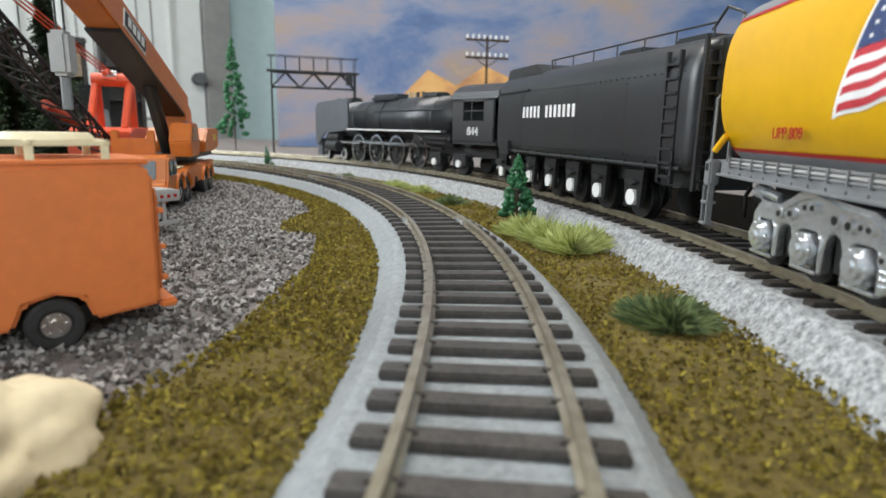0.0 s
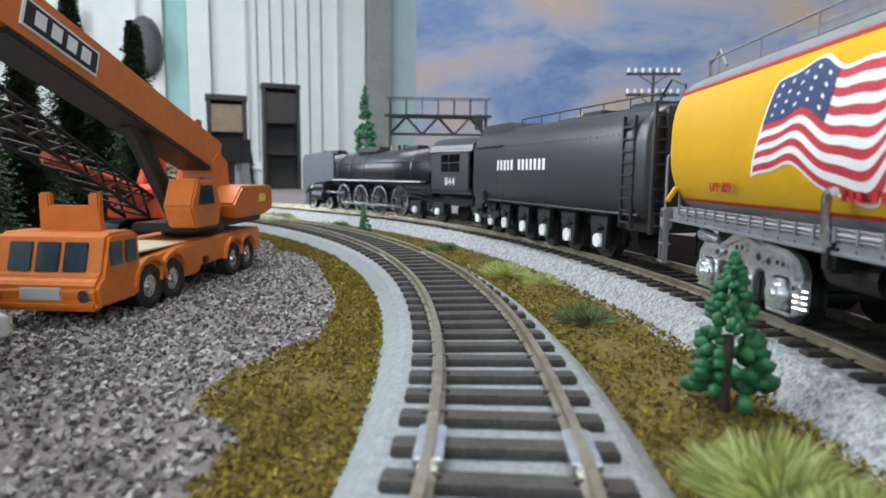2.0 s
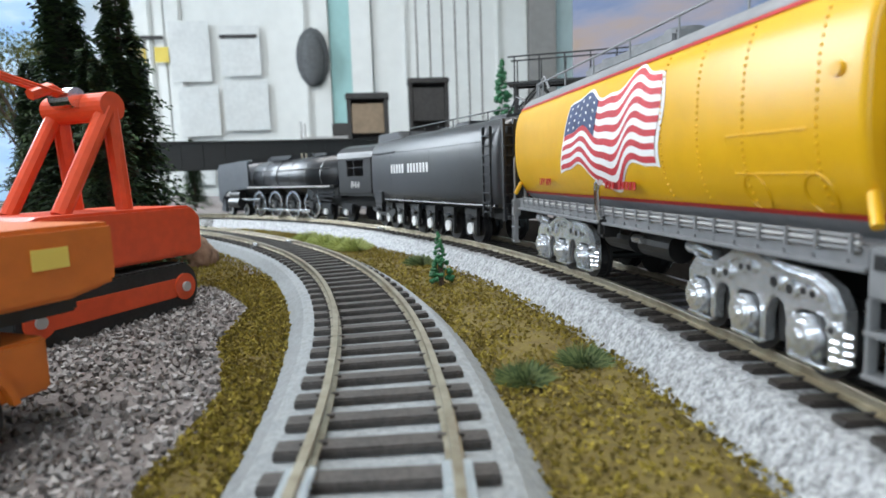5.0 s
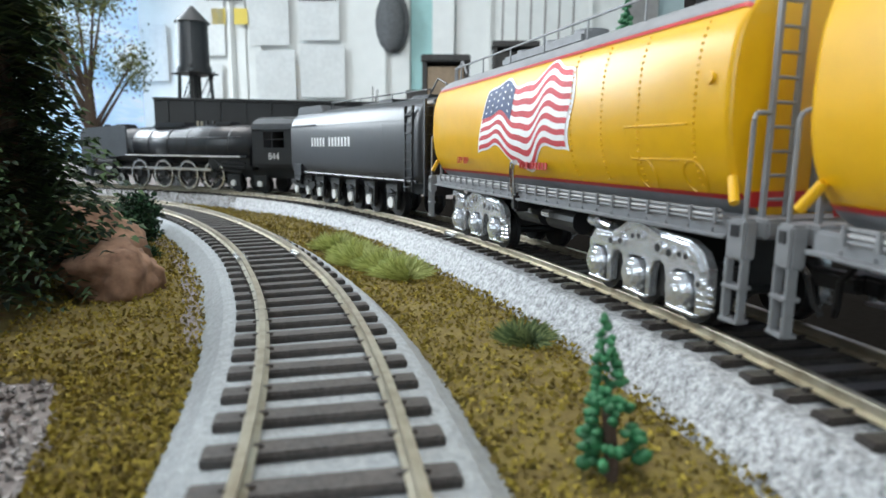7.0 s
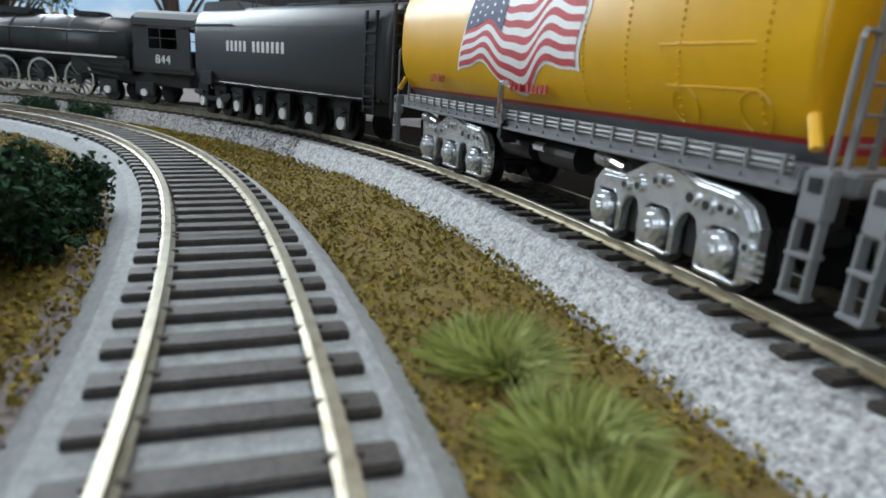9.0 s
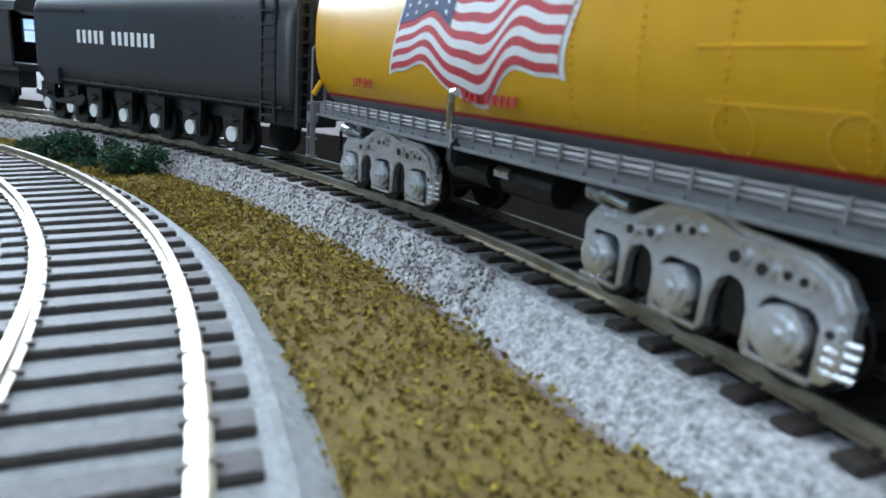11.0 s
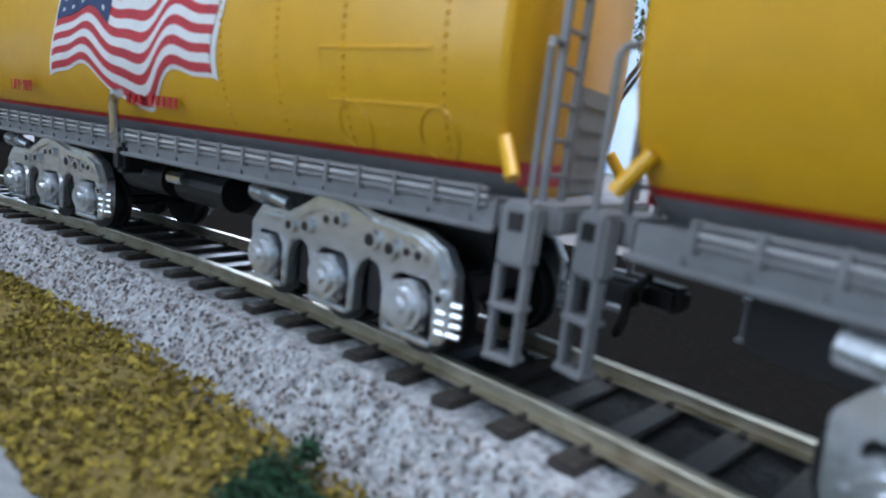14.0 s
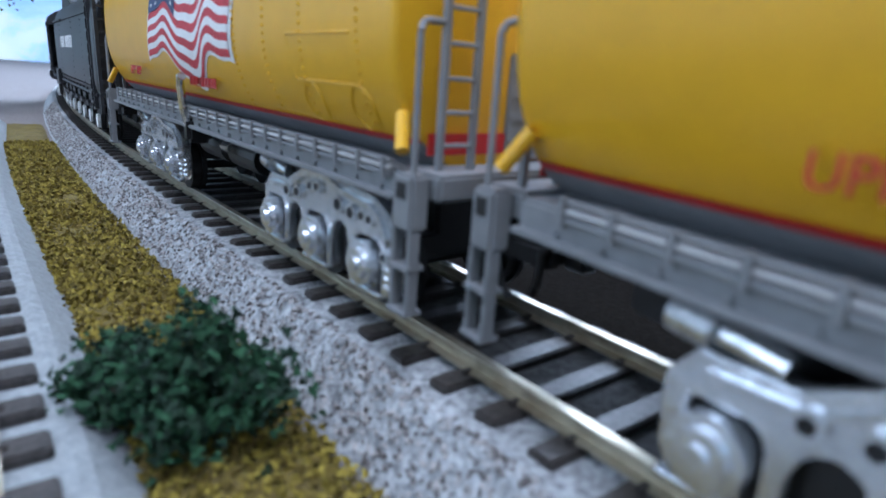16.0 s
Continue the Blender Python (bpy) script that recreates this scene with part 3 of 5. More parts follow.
def six_wheel_truck(car, cx, face):
    """A cast truck with three axles; face is the way its heavy end points."""
    pivot, cx = cx, 0.0
    t = part("truck", box(3.6, 1.5, 0.3, cx, 0, 0.7, 0.05), UNDER, car, "silver cast six-wheel truck")
    t.matrix_basis = pose(pivot * CM, 0, 0)
    TRUCKS.append((t, car, pivot))
    for side in (1, -1):
        y = side * 1.12
        top = [(-1.78, 0.45), (-1.82, 1.0), (-1.6, 1.26), (-0.95, 1.26), (-0.62, 1.42), (-0.3, 1.6), (0.05, 1.66), (0.4, 1.6), (0.72, 1.5), (1.5, 1.44), (1.82, 1.3), (1.98, 1.05), (2.0, 0.5)]
        low = [(1.9, 0.28), (1.8, 0.24), (1.72, 0.24), (1.7, 0.8), (1.6, 0.92), (1.16, 0.92), (1.06, 0.8), (1.04, 0.24), (0.93, 0.24), (0.92, 0.66), (0.84, 0.9), (0.68, 0.98), (0.52, 0.9), (0.44, 0.66), (0.43, 0.24), (0.33, 0.24), (0.32, 0.8), (0.22, 0.93), (-0.22, 0.93), (-0.32, 0.8), (-0.33, 0.24), (-0.43, 0.24), (-0.44, 0.66), (-0.52, 0.88), (-0.68, 0.95), (-0.84, 0.88), (-0.92, 0.66), (-0.93, 0.26), (-1.04, 0.26), (-1.06, 0.8), (-1.16, 0.92), (-1.6, 0.92), (-1.68, 0.26)]
        bm = prism([(cx + face * a, b) for a, b in top + low], y - 0.1, y + 0.1, bevel=0.025)
        sf = part("side_frame", bm, SILVER, t)
        for k in (-1.38, 0, 1.38):
            bm = rod((cx + k, y, 0.6), (cx + k, y + side * 0.22, 0.6), 0.29, seg=24)
            rod((cx + k, y + side * 0.22, 0.6), (cx + k, y + side * 0.28, 0.6), 0.2, bm, 20)
            rod((cx + k, y + side * 0.28, 0.6), (cx + k, y + side * 0.32, 0.6), 0.09, bm, 12)
            for q_ in range(6):
                rod((cx + k + 0.25 * math.cos(q_ * 1.047), y + side * 0.2, 0.6 + 0.25 * math.sin(q_ * 1.047)), (cx + k + 0.25 * math.cos(q_ * 1.047), y + side * 0.23, 0.6 + 0.25 * math.sin(q_ * 1.047)), 0.03, bm, 6)
            box(0.46, 0.2, 0.56, cx + k, y + side * 0.04, 0.28, 0.06, bm=bm)
            part("journal_box", bm, SILVER, sf)
            part("pedestal_tie", box(0.76, 0.16, 0.07, cx + k, y + side * 0.06, 0.2, 0.02), SILVER, sf)
        for k, h, r in ((0.72, 1.2, 0.1), (-0.5, 1.14, 0.08), (1.05, 1.16, 0.09), (-0.08, 1.3, 0.07), (0.12, 1.32, 0.07), (1.33, 1.18, 0.065), (1.5, 1.17, 0.065), (-0.85, 1.1, 0.08), (1.85, 0.78, 0.06)):
            part("bolt_boss", rod((cx + face * k, y, h), (cx + face * k, y + side * 0.16, h), r + 0.03, seg=14), SILVER, sf)
            part("hole", rod((cx + face * k, y + side * 0.15, h), (cx + face * k, y + side * 0.166, h), r * 0.75, seg=14), UNDER, sf)
        bm = pipe([(cx - face * 1.85, y, 1.42), (cx - face * 1.5, y + side * 0.04, 1.4)], 0.15, seg=16)
        pipe([(cx - face * 1.5, y, 1.4), (cx - face * 1.05, y, 1.34)], 0.1, bm, 12)
        part("brake_cylinder", bm, SILVER, sf)
        ridge = [(-1.5, 1.16), (-0.85, 1.18), (-0.4, 1.44), (0.05, 1.58), (0.4, 1.52), (0.75, 1.42), (1.45, 1.36), (1.72, 1.24), (1.88, 1.0)]
        bm = prism([(cx + face * x_, z_) for x_, z_ in ridge + [(x_ - 0.02, z_ - 0.09) for x_, z_ in ridge[::-1]]], y + side * 0.09, y + side * 0.15)
        part("cast_rib", bm, SILVER, sf)
        for k in (-0.69, 0.69):
            part("brake_shoe", prism([(cx + k - 0.12, 0.3), (cx + k - 0.16, 0.9), (cx + k + 0.16, 0.9), (cx + k + 0.12, 0.3)], y - 0.14, y - 0.06), UNDER, sf)
        bm = bmesh.new()
        for k in range(4):
            rod((cx + face * 1.8, y + side * 0.09, 0.4 + 0.11 * k), (cx + face * 2.08, y + side * 0.02, 0.4 + 0.11 * k), 0.04, bm)
        part("spring", bm, SILVER, sf)
    for k in (-1.38, 0, 1.38):
        for side in (1, -1):
            wheel(t, cx + k, side * 0.88, 0.53)
        part("axle", rod((cx + k, -0.9, 0.53), (cx + k, 0.9, 0.53), 0.1), UNDER, t)
    return t


def tank_side(z):
    """Half the water tender's width at a height above the rails."""
    p = 3.0 if z > 3.575 else 2.4
    return 1.55 * max(0.0, 1 - abs((z - 3.575) / 1.825) ** p) ** (1 / p)


def flag(car, side):
    """A waving flag decal on the tank's side."""
    x0, x1, z0, z1 = 2.85, -2.35, 2.9, 4.5
    n, m = 44, 26

    def at(i, j, out):
        a, b = i / n, j / m
        x = x0 + (x1 - x0) * a - 0.75 * b * (1 - a) + 0.12 * math.sin(b * 5 + 1.0) * a
        fold = 0.2 * math.sin(a * 10.5 - 0.6) + 0.07 * math.sin(a * 25 + 1.2)
        z = z0 + (z1 - z0) * b + fold * (0.55 + 0.6 * a) - 0.42 * (1 - b) * math.exp(-((a - 0.62) / 0.2) ** 2) + 0.1 * a
        return (x, side * (tank_side(z) + 0.012 + out), z)

    root = part("flag_border", grid_patch(lambda i, j: at(i, j, 0.0), -1, n + 1, -1, m + 1), WHITE, car, "white edge of the waving flag decal")
    for k in range(13):
        full = k < 7
        part("stripe", grid_patch(lambda i, j: at(i, j, 0.012), 0 if full else int(n * 0.38), n, k * 2, k * 2 + 2), PINKRED if k % 2 == 0 else WHITE, root)
    part("canton", grid_patch(lambda i, j: at(i, j, 0.02), 0, int(n * 0.4), 14, m), NAVY, root)
    for a in range(5):
        for b in range(4):
            part("star", grid_patch(lambda i, j: at(2 + a * 3.2 + i * 0.7, 15.5 + b * 2.7 + j * 0.9, 0.026), 0, 1, 0, 1), WHITE, root)


def grid_patch(fn, i0, i1, j0, j1):
    bm = bmesh.new()
    rows = [[bm.verts.new(fn(i, j)) for j in range(j0, j1 + 1)] for i in range(i0, i1 + 1)]
    for a, b in zip(rows, rows[1:]):
        for k in range(len(a) - 1):
            bm.faces.new((a[k], a[k + 1], b[k + 1], b[k]))
    return bm


def water_tender(label):
    car = thing("water_tender", label, "rail car")
    tail, nose = -6.88, 7.35
    sec = section(1.55, 1.75, 5.4, 64, 3.0, 2.4)
    fine = section(1.55, 1.75, 5.4, 480, 3.0, 2.4)
    part("tank", shell(tail, nose, sec, None, 0, 0.14, True), YELLOW, car, "glossy yellow tank", True)
    part("roof", shell(tail + 0.03, nose - 0.03, fine, lambda y, z: z > 4.97, 0.015, 0.14), GREY, car, "grey roof deck", True)
    part("upper_stripe", shell(tail + 0.02, nose - 0.02, fine, lambda y, z: 4.9 < z < 4.98, 0.012, 0.14), RED, car)
    part("lower_stripe", shell(tail + 0.02, nose - 0.02, fine, lambda y, z: 2.16 < z < 2.25, 0.012, 0.14), RED, car)
    part("lower_band", shell(tail + 0.01, nose - 0.01, fine, lambda y, z: z < 2.17, 0.01, 0.14), GREY, car, smooth=True)
    for e, x in ((-1, tail - 0.012), (1, nose + 0.012)):
        part("end_stripe", box(0.02, 2.1, 0.24, x, 0, 2.05), RED, car, "red band across the tank end")
        part("end_arch", prism([(x - 0.03, 1.95), (x + 0.03, 1.95), (x + 0.03, 3.2), (x - 0.03, 3.2)], -0.95, -0.1, bevel=0.02), GREY, car, "grey hatch on the tank end")
        for k in range(4):
            part("hatch_rib", box(0.1, 0.74, 0.05, x, -0.52, 2.15 + 0.28 * k), GREY, car)
    sill = part("side_sill", box(14.1, 2.86, 0.3, 0.12, 0, 1.62, 0.04), GREY, car)
    for side in (1, -1):
        part("sill_flange", box(14.1, 0.1, 0.06, 0.12, side * 1.47, 1.6, 0.015), GREY, sill)
        for k in range(3):
            part("pipe", rod((-6.8, side * 1.46, 1.85 + 0.075 * k), (6.6, side * 1.46, 1.85 + 0.075 * k), 0.026), LGREY if k == 1 else GREY, sill)
    for k in range(26):
        part("pipe_clip", box(0.05, 0.08, 0.24, -6.7 + 0.53 * k, 1.475, 1.8), GREY, sill)
        part("sill_bolt", rod((-6.6 + 0.53 * k, 1.42, 1.7), (-6.6 + 0.53 * k, 1.46, 1.7), 0.03, seg=6), GREY, sill)
    part("center_beam", box(13.0, 0.9, 0.75, 0.1, 0, 0.88, 0.05), UNDER, car)
    for x in (-1.9, -0.2):
        part("air_tank", rod((x, 0.75, 1.25), (x + 1.3, 0.75, 1.25), 0.3, seg=16), UNDER, car)
    part("drain_valve", rod((-1.0, 1.1, 1.35), (-0.6, 1.1, 1.35), 0.1, seg=10), CHROME, car)
    for e, k0 in ((-1, 7.22), (1, 7.5)):
        x = e * k0
        part("end_platform", box(0.62, 2.7, 0.28, x, 0, 1.66, 0.04), GREY, car)
        part("coupler", box(0.8, 0.3, 0.28, e * (k0 + 0.4), 0, 0.9, 0.06), UNDER, car)
        part("air_hose", pipe([(e * (k0 + 0.1), 0.5, 1.3), (e * (k0 + 0.32), 0.5, 1.1), (e * (k0 + 0.4), 0.45, 0.7), (e * (k0 + 0.5), 0.4, 0.55)], 0.05), UNDER, car)
        for side in (1, -1):
            st = part("step", box(0.36, 0.24, 0.6, x, side * 1.48, 1.34, 0.04), GREY, car)
            part("step_slot", box(0.15, 0.02, 0.17, x, side * 1.605, 1.68), UNDER, st)
            for dx in (-0.14, 0.14):
                part("step_leg", box(0.07, 0.14, 0.92, x + dx, side * 1.52, 0.44, 0.015), GREY, st)
            for h in (0.42, 0.92):
                part("step_tread", box(0.36, 0.24, 0.06, x, side * 1.5, h, 0.015), GREY, st)
            bm = pipe([(x + e * 0.06, side * 1.5, 1.92), (x + e * 0.06, side * 1.5, 3.3), (x + e * 0.04, side * 1.46, 3.38), (x, side * 1.38, 3.41), (x, side * 1.1, 3.41)], 0.035, seg=8)
            part("grab_iron", bm, GREY, car)
            part("corner_lug", rod((e * (k0 - 0.36), side * 1.38, 2.5), (e * (k0 - 0.14), side * 1.52, 2.14), 0.075, seg=12), YELLOW, car)
        lad = part("end_ladder", box(0.07, 0.07, 3.2, x, 0.7, 1.94), GREY, car)
        part("stile", box(0.07, 0.07, 3.2, x, 1.14, 1.94), GREY, lad)
        for h in range(9):
            part("rung", rod((x, 0.7, 2.2 + 0.34 * h), (x, 1.14, 2.2 + 0.34 * h), 0.025, seg=6), GREY, lad)
    bm = bmesh.new()
    for side in (1, -1):
        pipe([(-6.6, side * 0.95, 5.3), (-6.6, side * 0.95, 5.7), (6.6, side * 0.95, 5.7), (6.6, side * 0.95, 5.3)], 0.03, bm)
        for k in range(7):
            rod((-6 + 2 * k, side * 0.95, 5.25), (-6 + 2 * k, side * 0.95, 5.7), 0.025, bm, 5)
    part("roof_rail", bm, GREY, car)
    part("hatch_deck", box(4.6, 1.3, 0.3, 1.0, 0, 5.33, 0.08), GREY, car)
    for x in (-0.6, 1.0, 2.6):
        part("hatch", rod((x, 0, 5.6), (x, 0, 5.76), 0.42, seg=18), GREY, car)
    part("hand_hoop", pipe([(6.9, 0.75, 5.0), (7.0, 0.75, 5.7), (6.5, 0.72, 5.95), (6.1, 0.72, 5.5)], 0.04), GREY, car)
    bm = pipe([(0.32, 1.45, 1.5), (0.32, 1.56, 1.95), (0.3, 1.6, 2.42), (0.22, 1.62, 2.56), (0.08, 1.62, 2.58)], 0.075, seg=10)
    part("filler_pipe", bm, CHROME, car, "bright upright filler pipe with a hooked top")
    part("pipe_foot", box(0.3, 0.5, 0.5, 0.3, 1.3, 1.3, 0.08), UNDER, car)
    six_wheel_truck(car, 3.75, -1)
    six_wheel_truck(car, -4.6, -1)
    bm = bmesh.new()
    for x in (-2.45, -3.6, -4.75, -6.15):
        for k in range(24):
            z = 2.34 + 0.108 * k
            made = bmesh.ops.create_cone(bm, cap_ends=True, segments=6, radius1=0.032, radius2=0.016, depth=0.04)["verts"]
            bmesh.ops.transform(bm, matrix=Matrix.Translation((x, tank_side(z) + 0.008, z)) @ Matrix.Rotation(-math.pi / 2, 4, "X"), verts=made)
    tagged(part("rivets", bm, YELLOW, car), kind="stuff")
    for x0, x1, z in ((-4.35, -6.0, 3.3), (-4.5, -6.1, 2.74)):
        part("weld_seam", rod((x0, tank_side(z), z), (x1, tank_side(z), z), 0.018, seg=6), YELLOW, car)
    part("weld_seam", rod((-4.35, tank_side(3.3), 3.3), (-4.5, tank_side(2.74), 2.74), 0.016, seg=6), YELLOW, car)
    part("side_boss", rod((-6.45, 1.5, 3.95), (-6.45, 1.6, 3.95), 0.09, seg=12), YELLOW, car)
    for x in (-4.85, -6.05):
        rings = [[(x + (0.24 + 0.02 * c) * math.cos(a), tank_side(2.46 + 0.27 * math.sin(a)) + 0.004 + 0.018 * d, 2.46 + (0.27 + 0.02 * c) * math.sin(a)) for a in np.linspace(0, 2 * math.pi, 28, endpoint=False)] for c, d in ((-1, 0), (0, 1), (1, 0))]
        part("access_ring", loft(rings, False), YELLOW, car)
    lettering("UPP 809", car, 4.25, 2.46, 1.505, 0.30, RED)
    marks = part("name_marks", box(1.4, 0.012, 0.012, 0.0 - 0.55, 1.44, 2.42), RED, car, "small red lettering too small to read")
    for k in range(9):
        if k != 3:
            part("letter_bar", box(0.1, 0.02, 0.15, 0.12 - 0.17 * k, 1.45, 2.44), RED, marks)
    flag(car, 1)
    return car


def centipede_tender():
    car = thing("locomotive_tender", "satin black steam locomotive tender with white-hubbed wheels", "tender")
    # origin midway between the end axles; the body reaches further back
    sec = section(1.58, 1.5, 4.98, 44, 3.4, 9)
    part("tank", shell(-8.3, 5.75, sec, None, 0, 0.35, True), BLACK, car, "riveted black water tank", True)
    part("coal_bunker", prism([(1.6, 4.75), (2.4, 5.2), (5.3, 5.2), (5.6, 4.7)], -1.15, 1.15, bevel=0.06), BLACK, car)
    part("slope_edge", prism([(2.2, 4.1), (5.5, 4.1), (5.5, 4.16), (2.0, 4.16)], 1.52, 1.6), BLACK, car)
    for e in (-8.32, 5.72):
        part("end_wall", box(0.1, 2.6, 3.2, e, 0, 1.3, 0.03), UNDER, car)
    bm = bmesh.new()
    for y in (1.5, 1.05):
        box(0.1, 0.1, 3.7, -8.45, y, 1.1, bm=bm)
    for h in range(10):
        box(0.12, 0.5, 0.07, -8.45, 1.28, 1.3 + 0.36 * h, bm=bm)
    part("rear_ladder", bm, BLACK, car)
    bm = bmesh.new()
    for x in (-7.62, -7.08):
        box(0.08, 0.12, 3.4, x, 1.56, 1.2, bm=bm)
    for h in range(9):
        box(0.56, 0.1, 0.07, -7.35, 1.6, 1.35 + 0.36 * h, bm=bm)
    part("side_ladder", bm, BLACK, car)
    bm = bmesh.new()
    for side in (1, -1):
        pipe([(-7.9, side * 0.9, 4.9), (-7.9, side * 0.9, 5.25), (1.4, side * 0.9, 5.25), (1.4, side * 0.9, 4.9)], 0.03, bm)
        for k in range(6):
            rod((-6.4 + 1.5 * k, side * 0.9, 4.85), (-6.4 + 1.5 * k, side * 0.9, 5.25), 0.025, bm, 5)
    pipe([(-8.2, 0.4, 4.8), (-8.3, 0.4, 5.45), (-7.7, 0.4, 5.7), (-7.2, 0.4, 5.2)], 0.04, bm)
    part("deck_rail", bm, BLACK, car)
    for x in (-6.5, -3.5):
        part("water_hatch", box(1.4, 1.0, 0.22, x, 0, 4.92, 0.06), BLACK, car)
    part("frame", box(13.4, 1.7, 0.5, -1.2, 0, 1.05, 0.04), UNDER, car)
    part("running_pipe", pipe([(-7.9, 1.52, 1.62), (5.0, 1.52, 1.62)], 0.06, seg=8), BLACK, car)
    part("tool_box", box(1.1, 0.3, 0.62, 4.35, 1.55, 1.45, 0.04), BLACK, car)
    bm = bmesh.new()
    for k in range(12):
        box(0.05, 0.1, 0.22, -7.4 + 1.05 * k, 1.52, 1.52, bm=bm)
    part("pipe_brackets", bm, BLACK, car)
    xs = [5.48, 3.8, 2.2, 0.3, -1.55, -3.45, -5.48]
    for i, x in enumerate(xs):
        for side in (1, -1):
            wheel(car, x, side * 0.86, 0.6)
            y = side * 1.2
            bm = prism([(x - 0.5, 1.45), (x - 0.42, 0.35), (x - 0.26, 0.3), (x - 0.2, 0.85), (x + 0.2, 0.85), (x + 0.26, 0.3), (x + 0.42, 0.35), (x + 0.5, 1.45)], y - 0.08, y + 0.08)
            p = part("pedestal", bm, UNDER, car)
            part("axle_cap", rod((x, side * 1.0, 0.62), (x, side * 1.36, 0.62), 0.24, seg=18), WHITE, p, "white painted axle end")
            part("spring_pack", prism([(x - 0.34, 1.1), (x, 0.98), (x + 0.34, 1.1), (x, 1.2)], y + 0.08 * side, y + 0.2 * side), BLACK, p)
    for side in (1, -1):
        part("equaliser", prism([(2.7, 0.95), (3.1, 0.7), (4.7, 0.7), (6.3, 0.95), (6.2, 1.15), (5.5, 0.98), (4.6, 0.86), (3.8, 0.98), (2.8, 1.15)], side * 1.24, side * 1.36), BLACK, car)
    marks = part("owner_marks", box(4.6, 0.004, 0.02, 0.24, 1.566, 2.97), WHITE, car, "row of white lettering shown as bars")
    xs = [2.55 - 0.365 * k for k in range(13) if k != 5]
    for x in xs:
        part("letter_bar", box(0.2, 0.02, 0.44, x - 0.12, 1.575, 3.02), WHITE, marks)
    bm = bmesh.new()
    for x in np.arange(-7.8, 5.4, 0.32):
        for z in (1.85, 4.05):
            box(0.035, 0.03, 0.035, x, 1.575, z, bm=bm)
    for x in (-5.2, -2.2, 2.6):
        for z in np.arange(1.9, 4.1, 0.2):
            box(0.035, 0.03, 0.035, x, 1.575, z, bm=bm)
    part("rivets", bm, BLACK, car)
    return car


SPOKED = []


